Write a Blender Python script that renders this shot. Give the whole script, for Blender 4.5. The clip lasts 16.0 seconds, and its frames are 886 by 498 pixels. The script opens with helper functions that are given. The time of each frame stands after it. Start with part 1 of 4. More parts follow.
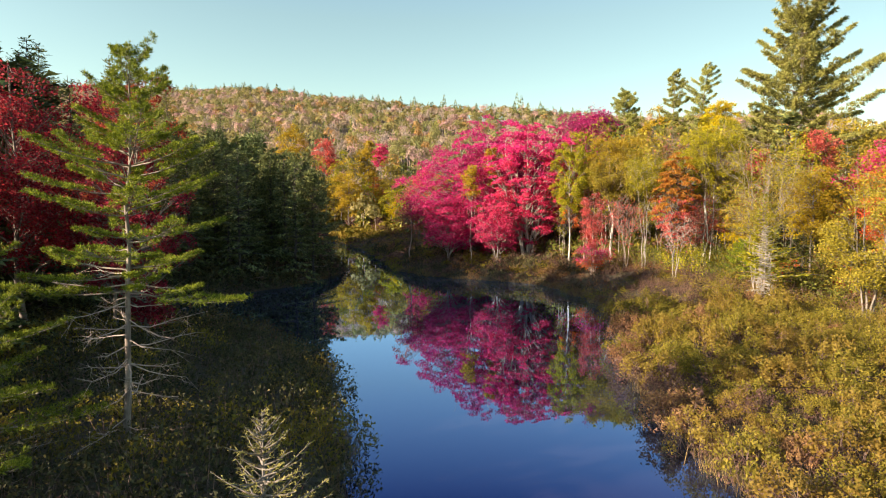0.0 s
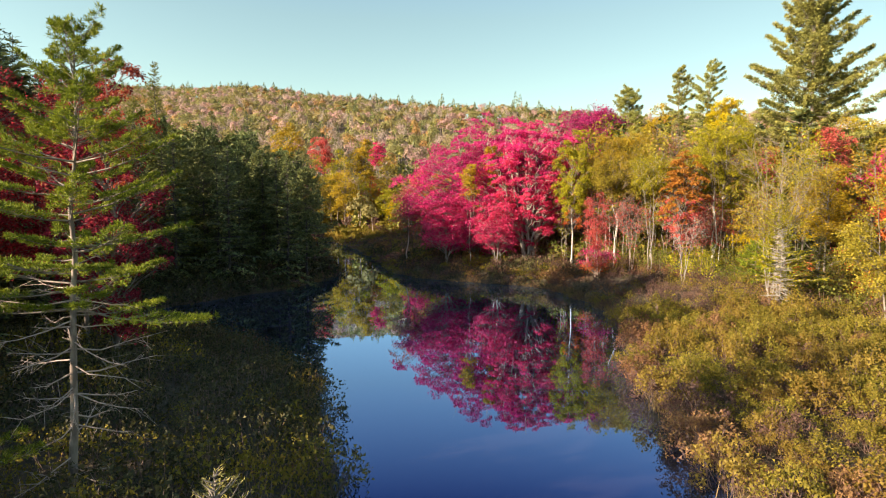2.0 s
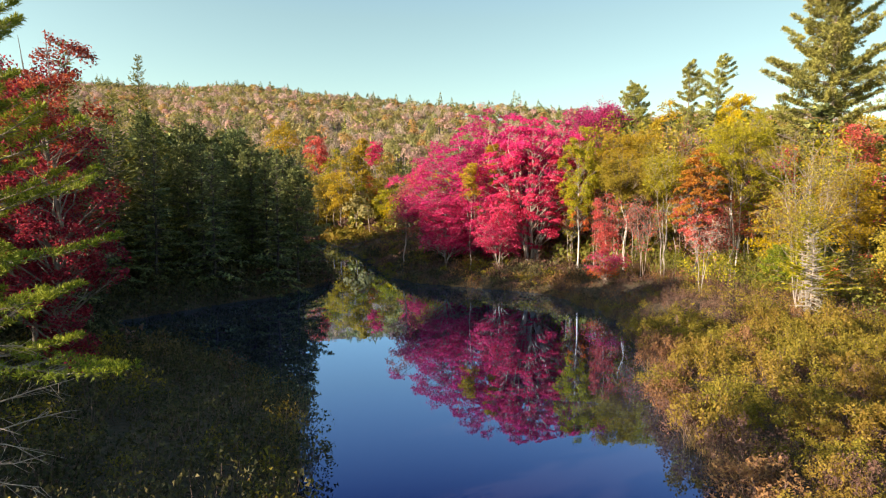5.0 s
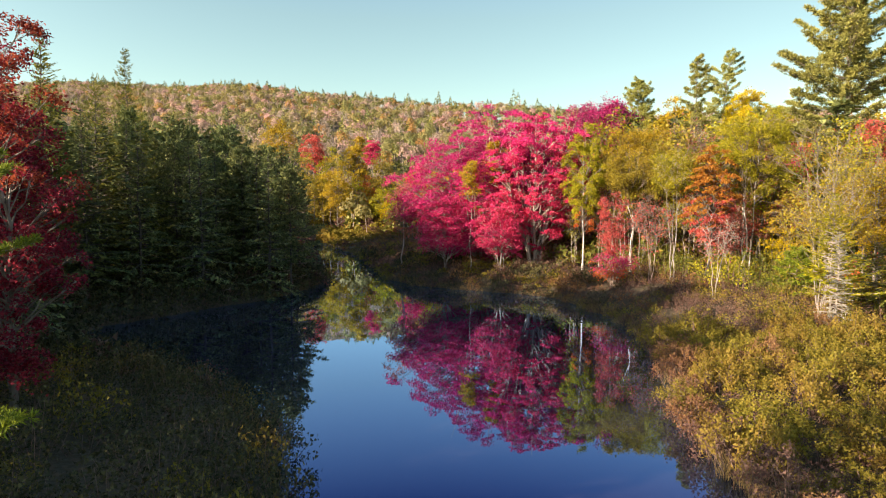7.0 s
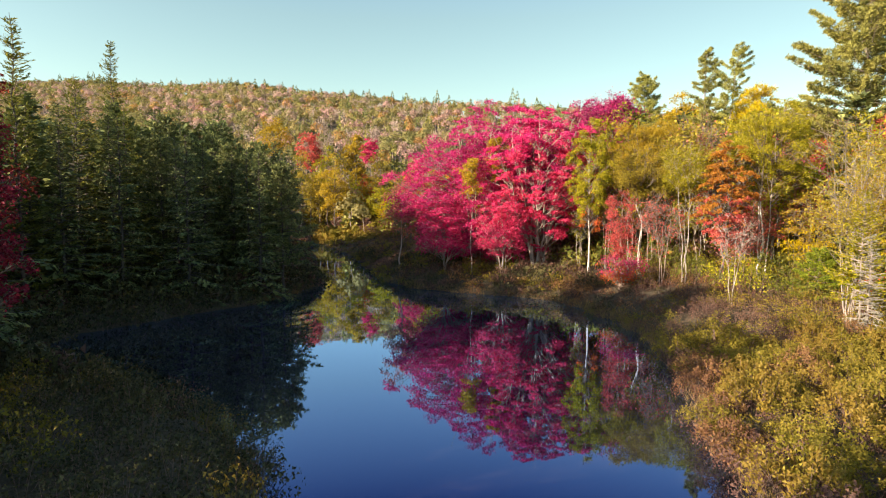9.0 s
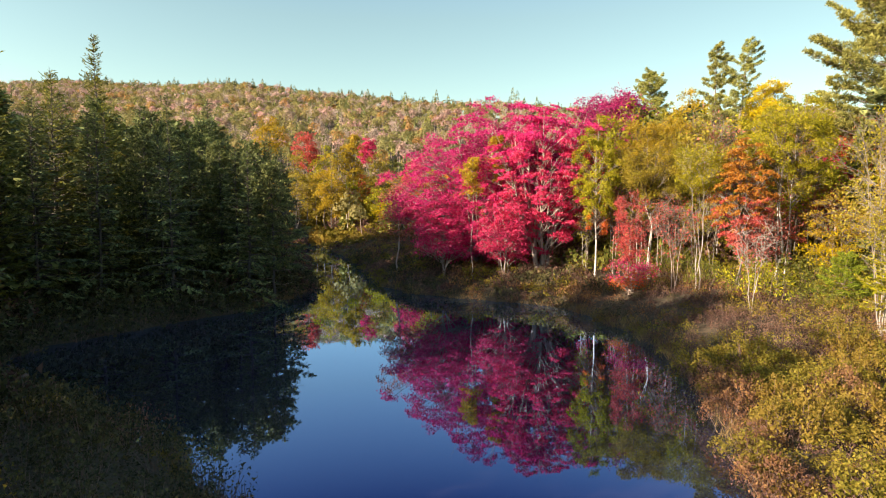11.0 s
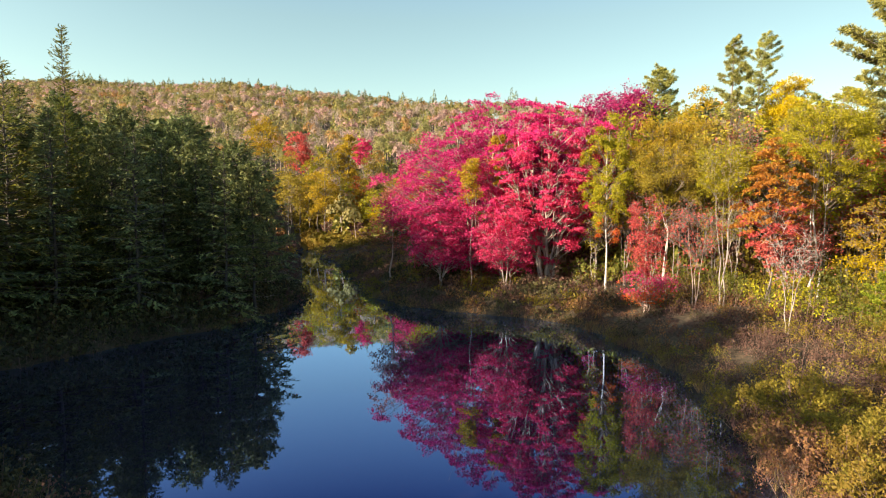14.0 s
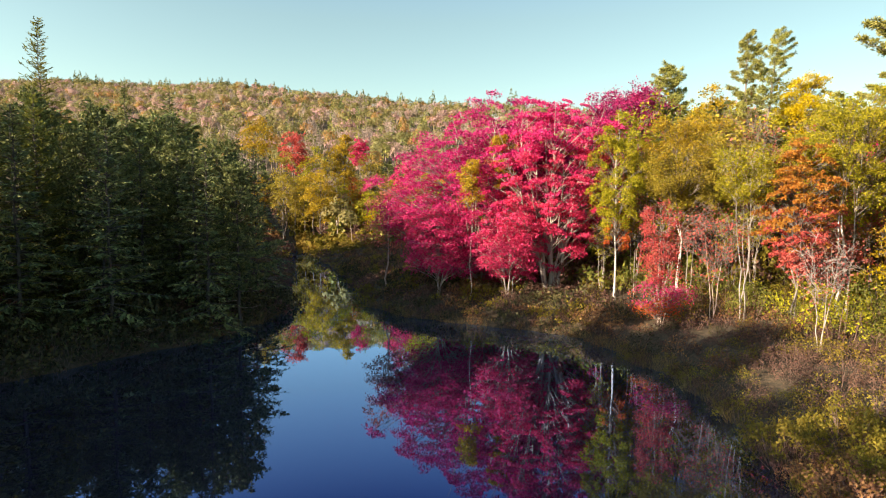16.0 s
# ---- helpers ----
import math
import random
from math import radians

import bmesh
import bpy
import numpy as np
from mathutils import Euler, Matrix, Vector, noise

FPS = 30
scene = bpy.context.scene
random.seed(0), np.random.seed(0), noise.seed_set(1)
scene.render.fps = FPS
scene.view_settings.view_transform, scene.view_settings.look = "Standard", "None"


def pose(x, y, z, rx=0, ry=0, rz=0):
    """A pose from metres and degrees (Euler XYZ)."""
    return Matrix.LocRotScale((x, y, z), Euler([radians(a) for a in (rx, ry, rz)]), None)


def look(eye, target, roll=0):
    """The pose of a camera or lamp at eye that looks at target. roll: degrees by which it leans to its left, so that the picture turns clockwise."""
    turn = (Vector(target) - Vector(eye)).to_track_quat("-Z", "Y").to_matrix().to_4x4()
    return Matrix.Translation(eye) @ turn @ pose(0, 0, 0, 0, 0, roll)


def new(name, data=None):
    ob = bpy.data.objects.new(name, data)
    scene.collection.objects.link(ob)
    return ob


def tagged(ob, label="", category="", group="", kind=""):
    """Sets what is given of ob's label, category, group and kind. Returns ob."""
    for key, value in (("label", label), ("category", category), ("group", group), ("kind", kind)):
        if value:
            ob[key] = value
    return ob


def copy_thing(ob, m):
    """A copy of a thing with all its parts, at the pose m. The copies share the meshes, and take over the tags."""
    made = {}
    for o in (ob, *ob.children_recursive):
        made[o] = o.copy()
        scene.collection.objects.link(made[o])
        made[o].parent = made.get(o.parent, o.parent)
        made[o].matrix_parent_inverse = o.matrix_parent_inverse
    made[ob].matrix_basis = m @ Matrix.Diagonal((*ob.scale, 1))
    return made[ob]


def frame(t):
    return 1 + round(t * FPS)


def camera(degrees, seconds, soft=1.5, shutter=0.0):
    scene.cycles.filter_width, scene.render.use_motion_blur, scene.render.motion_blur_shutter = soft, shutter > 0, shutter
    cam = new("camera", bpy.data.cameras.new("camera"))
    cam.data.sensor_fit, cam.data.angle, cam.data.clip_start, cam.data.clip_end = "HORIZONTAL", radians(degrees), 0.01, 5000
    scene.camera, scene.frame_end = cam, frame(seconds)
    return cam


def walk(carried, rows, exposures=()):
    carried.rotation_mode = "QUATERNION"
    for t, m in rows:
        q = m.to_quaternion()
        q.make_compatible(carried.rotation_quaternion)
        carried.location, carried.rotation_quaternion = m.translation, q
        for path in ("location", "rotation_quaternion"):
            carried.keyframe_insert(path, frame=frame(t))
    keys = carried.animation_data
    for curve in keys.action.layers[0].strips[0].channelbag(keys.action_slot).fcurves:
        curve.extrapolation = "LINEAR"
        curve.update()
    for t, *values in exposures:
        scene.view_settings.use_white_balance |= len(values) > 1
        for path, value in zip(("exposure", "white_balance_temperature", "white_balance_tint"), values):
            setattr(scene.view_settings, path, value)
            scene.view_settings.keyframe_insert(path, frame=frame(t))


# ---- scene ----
cam = camera(75.7, 16.0, soft=1.1)
# seconds, x, y, z, yaw, pitch, roll
ROWS = [
    (0.0, 0.000, 0.000, 8.500, -0.000, -4.308, -0.006),
    (0.5, -0.010, 0.554, 8.516, -0.061, -4.330, -0.013),
    (1.0, -0.019, 1.110, 8.535, -0.117, -4.349, -0.019),
    (1.5, -0.029, 1.668, 8.556, -0.166, -4.361, -0.025),
    (2.0, -0.040, 2.229, 8.583, -0.211, -4.368, -0.029),
    (2.5, -0.052, 2.792, 8.613, -0.254, -4.369, -0.030),
    (3.0, -0.066, 3.357, 8.645, -0.290, -4.365, -0.030),
    (3.5, -0.083, 3.924, 8.677, -0.317, -4.360, -0.029),
    (4.0, -0.103, 4.492, 8.706, -0.337, -4.357, -0.029),
    (6.5, -0.203, 7.406, 8.671, -0.548, -4.378, -0.056),
    (7.0, -0.221, 8.027, 8.658, -0.586, -4.380, -0.050),
    (7.5, -0.238, 8.653, 8.645, -0.625, -4.385, -0.042),
    (8.0, -0.254, 9.284, 8.633, -0.661, -4.394, -0.034),
    (8.5, -0.268, 9.920, 8.622, -0.695, -4.404, -0.024),
    (9.0, -0.280, 10.561, 8.615, -0.729, -4.414, -0.015),
    (11.5, -0.221, 13.995, 8.734, -0.831, -4.347, 0.006),
    (12.0, -0.191, 14.726, 8.791, -0.870, -4.330, -0.008),
    (12.5, -0.159, 15.462, 8.851, -0.910, -4.312, -0.024),
    (13.0, -0.128, 16.203, 8.915, -0.948, -4.293, -0.042),
    (13.5, -0.099, 16.947, 8.982, -0.982, -4.273, -0.063),
    (14.0, -0.072, 17.696, 9.050, -1.007, -4.252, -0.084),
    (14.5, -0.047, 18.446, 9.120, -1.027, -4.230, -0.105),
    (15.0, -0.023, 19.198, 9.189, -1.051, -4.207, -0.125),
    (15.5, 0.002, 19.950, 9.258, -1.082, -4.185, -0.145),
    (16.0, 0.029, 20.702, 9.327, -1.120, -4.164, -0.166),
]
walk(cam, [(t, pose(x, y, z, 90 + pitch, roll, yaw)) for t, x, y, z, yaw, pitch, roll in ROWS],
     exposures=[(0.0, 1.25, 7100, 19), (16.0, 1.25, 7100, 19)])

# ---------------------------------------------------------------- sky, sun
SUN_AZ, SUN_EL = radians(-115.5), radians(18.5)     # azimuth from +y towards +x
sun_way = Vector((math.sin(SUN_AZ) * math.cos(SUN_EL), math.cos(SUN_AZ) * math.cos(SUN_EL), math.sin(SUN_EL)))
sun = new("sun", bpy.data.lights.new("sun", "SUN"))
sun.data.energy, sun.data.angle, sun.data.color = 6.8, radians(0.6), (1.0, 0.875, 0.69)
sun.matrix_world = look(sun_way * 100, (0, 0, 0))
world = bpy.data.worlds.new("sky")
scene.world = world
world.use_nodes = True
wn, wl = world.node_tree.nodes, world.node_tree.links
sky = wn.new("ShaderNodeTexSky")
sky.sky_type, sky.sun_disc = "NISHITA", False
sky.sun_elevation, sky.sun_rotation = SUN_EL, SUN_AZ
sky.air_density, sky.dust_density, sky.ozone_density = 1.0, 0.6, 3.0
# the sky is pale cyan low down and a deeper blue towards the zenith
place, split = wn.new("ShaderNodeTexCoord"), wn.new("ShaderNodeSeparateXYZ")
wl.new(place.outputs["Generated"], split.inputs[0])
high = wn.new("ShaderNodeMapRange")
high.inputs["From Min"].default_value, high.inputs["From Max"].default_value = 0.30, 0.52
wl.new(split.outputs["Z"], high.inputs[0])
hue = wn.new("ShaderNodeMix")
hue.data_type = "RGBA"
hue.inputs["A"].default_value, hue.inputs["B"].default_value = (1.09, 1.075, 0.725, 1), (1.03, 1.16, 1.03, 1)
wl.new(high.outputs[0], hue.inputs["Factor"])
tint = wn.new("ShaderNodeMix")
tint.data_type, tint.blend_type = "RGBA", "MULTIPLY"
tint.inputs["Factor"].default_value = 1.0
wl.new(sky.outputs[0], tint.inputs["A"])
wl.new(hue.outputs["Result"], tint.inputs["B"])
# and a little stronger towards the west
west, even = wn.new("ShaderNodeMapRange"), wn.new("ShaderNodeVectorMath")
west.inputs["From Min"].default_value, west.inputs["From Max"].default_value = -0.7, 0.7
west.inputs["To Min"].default_value, west.inputs["To Max"].default_value = 1.06, 0.80
wl.new(split.outputs["X"], west.inputs[0])
even.operation = "SCALE"
wl.new(tint.outputs["Result"], even.inputs[0])
wl.new(west.outputs[0], even.inputs["Scale"])
wl.new(even.outputs[0], wn["Background"].inputs[0])
wn["Background"].inputs[1].default_value = 0.135


# ---------------------------------------------------------------- materials
def material(name):
    m = bpy.data.materials.new(name)
    m.use_nodes = True
    nt = m.node_tree
    return m, nt.nodes, nt.links, nt.nodes["Principled BSDF"]


def leaf_mat(name, rgb, other=None, spread=0.45, clump=0.5, shine=0.62, glow=0.42, jitter=0.28):
    """Foliage: each leaf differs in value and hue, clumps drift towards a second colour, and some light comes through."""
    m, n, l, p = material(name)
    other = other or tuple(c * 0.6 for c in rgb)
    geo, ob = n.new("ShaderNodeNewGeometry"), n.new("ShaderNodeObjectInfo")
    tex, pos = n.new("ShaderNodeTexNoise"), n.new("ShaderNodeTexCoord")
    tex.inputs["Scale"].default_value, tex.inputs["Detail"].default_value = clump, 3
    l.new(pos.outputs["Object"], tex.inputs["Vector"])
    add = n.new("ShaderNodeMath")
    add.operation = "ADD"
    l.new(tex.outputs[0], add.inputs[0])
    half = n.new("ShaderNodeMapRange")
    half.inputs["To Min"].default_value, half.inputs["To Max"].default_value = -jitter, jitter
    l.new(geo.outputs["Random Per Island"], half.inputs[0])
    l.new(half.outputs[0], add.inputs[1])
    ramp = n.new("ShaderNodeMapRange")
    ramp.inputs["From Min"].default_value, ramp.inputs["From Max"].default_value = 0.25, 0.75
    l.new(add.outputs[0], ramp.inputs[0])
    mix = n.new("ShaderNodeMix")
    mix.data_type = "RGBA"
    mix.inputs["A"].default_value, mix.inputs["B"].default_value = (*rgb, 1), (*other, 1)
    l.new(ramp.outputs[0], mix.inputs["Factor"])
    val = n.new("ShaderNodeMapRange")
    val.inputs["To Min"].default_value, val.inputs["To Max"].default_value = 1 - spread, 1 + spread
    l.new(geo.outputs["Random Per Island"], val.inputs[0])
    hsv = n.new("ShaderNodeHueSaturation")
    l.new(mix.outputs["Result"], hsv.inputs["Color"])
    own, both = n.new("ShaderNodeMapRange"), n.new("ShaderNodeMath")
    own.inputs["To Min"].default_value, own.inputs["To Max"].default_value = 0.87, 1.13
    both.operation = "MULTIPLY"
    l.new(ob.outputs["Random"], own.inputs[0])
    l.new(own.outputs[0], both.inputs[0])
    l.new(val.outputs[0], both.inputs[1])
    l.new(both.outputs[0], hsv.inputs["Value"])
    hue = n.new("ShaderNodeMapRange")
    hue.inputs["To Min"].default_value, hue.inputs["To Max"].default_value = 0.494, 0.506
    l.new(ob.outputs["Random"], hue.inputs[0])
    l.new(hue.outputs[0], hsv.inputs["Hue"])
    l.new(hsv.outputs[0], p.inputs["Base Color"])
    p.inputs["Roughness"].default_value = shine
    p.inputs["Specular IOR Level"].default_value = 0.18
    tr, ms = n.new("ShaderNodeBsdfTranslucent"), n.new("ShaderNodeMixShader")
    l.new(hsv.outputs[0], tr.inputs["Color"])
    ms.inputs[0].default_value = glow
    l.new(p.outputs[0], ms.inputs[1])
    l.new(tr.outputs[0], ms.inputs[2])
    l.new(ms.outputs[0], n["Material Output"].inputs["Surface"])
    return m


def bark_mat(name, rgb, other, scale=(6, 6, 1.2), lo=0.4, hi=0.62, bump=0.5):
    m, n, l, p = material(name)
    pos, mp, tex = n.new("ShaderNodeTexCoord"), n.new("ShaderNodeMapping"), n.new("ShaderNodeTexNoise")
    mp.inputs["Scale"].default_value = scale
    tex.inputs["Scale"].default_value, tex.inputs["Detail"].default_value = 1.0, 6
    l.new(pos.outputs["Object"], mp.inputs[0])
    l.new(mp.outputs[0], tex.inputs["Vector"])
    rm = n.new("ShaderNodeMapRange")
    rm.inputs["From Min"].default_value, rm.inputs["From Max"].default_value = lo, hi
    l.new(tex.outputs[0], rm.inputs[0])
    mix = n.new("ShaderNodeMix")
    mix.data_type = "RGBA"
    mix.inputs["A"].default_value, mix.inputs["B"].default_value = (*rgb, 1), (*other, 1)
    l.new(rm.outputs[0], mix.inputs["Factor"])
    l.new(mix.outputs["Result"], p.inputs["Base Color"])
    bp = n.new("ShaderNodeBump")
    bp.inputs["Strength"].default_value, bp.inputs["Distance"].default_value = bump, 0.03
    l.new(tex.outputs[0], bp.inputs["Height"])
    l.new(bp.outputs[0], p.inputs["Normal"])
    p.inputs["Roughness"].default_value = 0.9
    return m


def soil_mat():
    m, n, l, p = material("bog_soil")
    pos = n.new("ShaderNodeTexCoord")
    a, b = n.new("ShaderNodeTexNoise"), n.new("ShaderNodeTexNoise")
    a.inputs["Scale"].default_value, a.inputs["Detail"].default_value = 0.22, 5
    b.inputs["Scale"].default_value, b.inputs["Detail"].default_value = 5.0, 8
    for t in (a, b):
        l.new(pos.outputs["Object"], t.inputs["Vector"])
    m1, m2 = n.new("ShaderNodeMix"), n.new("ShaderNodeMix")
    m1.data_type = m2.data_type = "RGBA"
    m1.inputs["A"].default_value, m1.inputs["B"].default_value = (0.035, 0.025, 0.014, 1), (0.07, 0.055, 0.025, 1)
    m2.inputs["B"].default_value = (0.10, 0.065, 0.035, 1)
    l.new(a.outputs[0], m1.inputs["Factor"])
    l.new(m1.outputs["Result"], m2.inputs["A"])
    rm = n.new("ShaderNodeMapRange")
    rm.inputs["From Min"].default_value, rm.inputs["From Max"].default_value = 0.45, 0.7
    l.new(b.outputs[0], rm.inputs[0])
    l.new(rm.outputs[0], m2.inputs["Factor"])
    l.new(m2.outputs["Result"], p.inputs["Base Color"])
    bp = n.new("ShaderNodeBump")
    bp.inputs["Strength"].default_value, bp.inputs["Distance"].default_value = 0.8, 0.15
    l.new(b.outputs[0], bp.inputs["Height"])
    l.new(bp.outputs[0], p.inputs["Normal"])
    p.inputs["Roughness"].default_value = 0.95
    return m


def water_mat():
    """Still, dark bog water: a mirror whose reflection colour is painted in by view angle, pale when grazing and deep
    violet-blue looking down.
    """
    m, n, l, p = material("still_pond_water")
    n.remove(p)
    deep, gloss, both = n.new("ShaderNodeBsdfDiffuse"), n.new("ShaderNodeBsdfGlossy"), n.new("ShaderNodeAddShader")
    deep.inputs["Color"].default_value = (0.011, 0.010, 0.015, 1)
    gloss.inputs["Roughness"].default_value = 0.015
    # Gloss tint set by view angle, in place of the reflection's own blue fade.
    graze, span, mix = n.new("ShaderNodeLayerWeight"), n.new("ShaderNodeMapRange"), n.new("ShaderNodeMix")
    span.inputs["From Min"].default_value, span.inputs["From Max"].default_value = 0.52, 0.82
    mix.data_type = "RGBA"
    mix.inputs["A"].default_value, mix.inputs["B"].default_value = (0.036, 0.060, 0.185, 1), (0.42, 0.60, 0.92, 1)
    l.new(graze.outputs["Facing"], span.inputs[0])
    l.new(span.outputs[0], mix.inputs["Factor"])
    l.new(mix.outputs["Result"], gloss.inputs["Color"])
    pos, tex, bp = n.new("ShaderNodeTexCoord"), n.new("ShaderNodeTexNoise"), n.new("ShaderNodeBump")
    tex.inputs["Scale"].default_value, tex.inputs["Detail"].default_value = 1.3, 2
    bp.inputs["Strength"].default_value, bp.inputs["Distance"].default_value = 0.05, 0.02
    l.new(pos.outputs["Object"], tex.inputs["Vector"])
    l.new(tex.outputs[0], bp.inputs["Height"])
    l.new(bp.outputs[0], gloss.inputs["Normal"])
    l.new(deep.outputs[0], both.inputs[0])
    l.new(gloss.outputs[0], both.inputs[1])
    l.new(both.outputs[0], n["Material Output"].inputs["Surface"])
    return m


CRIMSON = leaf_mat("crimson_leaves", (0.59, 0.026, 0.125), (0.63, 0.06, 0.17), 0.3)
CRIMSON_LOW = leaf_mat("red_maple_leaves", (0.6, 0.034, 0.125), (0.63, 0.07, 0.165), 0.3)
MAGENTA = leaf_mat("magenta_leaves", (0.56, 0.014, 0.155), (0.6, 0.055, 0.2), 0.3)
PURPLE = leaf_mat("purple_leaves", (0.30, 0.02, 0.13), (0.42, 0.03, 0.14), 0.4)
PINK = leaf_mat("faded_pink_leaves", (0.50, 0.13, 0.12), (0.46, 0.17, 0.12), 0.4)
SCARLET = leaf_mat("scarlet_leaves", (0.55, 0.05, 0.03), (0.60, 0.13, 0.04), 0.4)
ROSE = leaf_mat("rose_red_leaves", (0.55, 0.085, 0.085), (0.55, 0.13, 0.09), 0.4)
# Red maple leaves darkened in the colour for shade on the west bank.
SHADED_RED = leaf_mat("shaded_red_leaves", (0.2, 0.014, 0.036), (0.29, 0.03, 0.042), 0.45)
RUST_RED = leaf_mat("rust_red_leaves", (0.27, 0.035, 0.03), (0.34, 0.085, 0.035), 0.4)
ORANGE = leaf_mat("orange_leaves", (0.58, 0.19, 0.025), (0.55, 0.09, 0.04), 0.4)
AMBER = leaf_mat("amber_leaves", (0.46, 0.165, 0.03), (0.4, 0.2, 0.03), 0.3)
GOLD = leaf_mat("gold_leaves", (0.42, 0.275, 0.02), (0.34, 0.245, 0.024), 0.28)
YELLOW = leaf_mat("bright_yellow_leaves", (0.62, 0.47, 0.01), (0.52, 0.4, 0.012), 0.25)
OLIVE = leaf_mat("olive_leaves", (0.265, 0.225, 0.028), (0.33, 0.25, 0.034), 0.28)
LIME = leaf_mat("yellow_green_leaves", (0.275, 0.275, 0.018), (0.38, 0.32, 0.022), 0.28)
GREEN = leaf_mat("dull_green_leaves", (0.125, 0.145, 0.03), (0.19, 0.18, 0.035), 0.3)
PINE = leaf_mat("pine_needles", (0.118, 0.16, 0.016), (0.2, 0.228, 0.018), 0.4, 0.7, glow=0.25)
PINE_FAR = leaf_mat("blue_green_pine_needles", (0.185, 0.2, 0.055), (0.29, 0.275, 0.07), 0.3, 0.5, glow=0.2)
SPRUCE = leaf_mat("dark_spruce_needles", (0.095, 0.128, 0.052), (0.175, 0.19, 0.062), 0.45, 0.45, glow=0.12)
LARCH = leaf_mat("larch_needles", (0.31, 0.27, 0.065), (0.24, 0.21, 0.07), 0.35, 1.5, glow=0.2)
SHRUB_OLIVE = leaf_mat("olive_shrub_leaves", (0.175, 0.15, 0.022), (0.235, 0.178, 0.026), 0.26, 0.7)
SHRUB_GOLD = leaf_mat("golden_shrub_leaves", (0.255, 0.165, 0.028), (0.205, 0.148, 0.03), 0.26, 0.7)
SHRUB_RUST = leaf_mat("russet_shrub_leaves", (0.21, 0.105, 0.062), (0.265, 0.148, 0.055), 0.3, 0.5)
SHRUB_BROWN = leaf_mat("brown_shrub_leaves", (0.13, 0.07, 0.06), (0.17, 0.098, 0.068), 0.3, 0.35)
# Shrub leaves with shade put into the colour, for banks and undergrowth.
SHRUB_SHADED = leaf_mat("shade_dark_shrub_leaves", (0.042, 0.046, 0.02), (0.085, 0.072, 0.026), 0.4, 0.5, glow=0.15)
# Hillside leaves: distance haze is put in as paler, more even colours.
HILL_OLIVE = leaf_mat("hillside_olive_leaves", (0.25, 0.232, 0.078), (0.32, 0.262, 0.1), 0.1, 0.06, jitter=0.1)
HILL_BEIGE = leaf_mat("hillside_beige_leaves", (0.39, 0.29, 0.235), (0.36, 0.275, 0.18), 0.12, 0.06, jitter=0.1)
HILL_PINK = leaf_mat("hillside_dusky_pink_leaves", (0.50, 0.29, 0.27), (0.46, 0.33, 0.25), 0.12, 0.06, jitter=0.1)
HILL_GREEN = leaf_mat("hillside_green_leaves", (0.21, 0.215, 0.075), (0.27, 0.245, 0.09), 0.1, 0.06, jitter=0.1)
HILL_GOLD = leaf_mat("hillside_gold_leaves", (0.42, 0.265, 0.075), (0.4, 0.22, 0.085), 0.1, 0.06, jitter=0.1)
LICHEN = leaf_mat("grey_lichen_twigs", (0.33, 0.32, 0.27), (0.24, 0.23, 0.18), 0.3, 1.0, glow=0.1)
SEDGE = leaf_mat("straw_sedge", (0.34, 0.24, 0.09), (0.22, 0.15, 0.06), 0.4, 0.5)
TWIG = bark_mat("bare_twigs", (0.34, 0.26, 0.22), (0.42, 0.33, 0.27))
SHRUB_TWIG = bark_mat("dark_shrub_twigs", (0.14, 0.085, 0.065), (0.20, 0.13, 0.10))
DARK_BARK = bark_mat("dark_spruce_bark", (0.055, 0.045, 0.04), (0.10, 0.085, 0.072))
BIRCH_TWIG = bark_mat("brown_birch_twigs", (0.14, 0.11, 0.09), (0.20, 0.16, 0.13))
BARK = bark_mat("grey_brown_bark", (0.11, 0.09, 0.075), (0.22, 0.19, 0.16))
PALE_BARK = bark_mat("pale_maple_bark", (0.36, 0.315, 0.28), (0.23, 0.195, 0.165))
BIRCH_BARK = bark_mat("white_birch_bark", (0.46, 0.42, 0.37), (0.16, 0.13, 0.11), (2.5, 2.5, 9), 0.56, 0.66, 0.2)
PINE_BARK = bark_mat("scaly_pine_bark", (0.14, 0.11, 0.09), (0.27, 0.225, 0.185), (7, 7, 2.5))
GREY_BARK = bark_mat("grey_birch_bark", (0.23, 0.195, 0.165), (0.32, 0.275, 0.235))
SOIL, WATER = soil_mat(), water_mat()

# ---------------------------------------------------------------- the lie of the land
SHORE_EAST = [(9.2, -60), (9.2, 12), (9.0, 18), (8.9, 24), (9.5, 29), (11.0, 35), (12.9, 40.5), (13.3, 46), (13.1, 52), (12.1, 57.5), (9.8, 62),
              (6.0, 64.3), (1.6, 66.6), (-2.6, 69.5), (-5.4, 73.5), (-7.8, 83), (-10.4, 93), (-14, 105), (-19.5, 122), (-28, 145), (-42, 170)]
SHORE_WEST = [(-50, 171), (-36, 148), (-27, 126), (-21.5, 108), (-17.6, 91), (-14.8, 80), (-13.6, 73), (-13.8, 66), (-16, 60), (-20, 54.5), (-24, 49),
              (-25, 43), (-20, 38), (-13, 34.5), (-9.0, 32), (-6.6, 29), (-5.0, 25), (-3.9, 20), (-2.9, 15), (-2.3, 10), (-2, -60)]
POND = np.array(SHORE_EAST + SHORE_WEST, float)


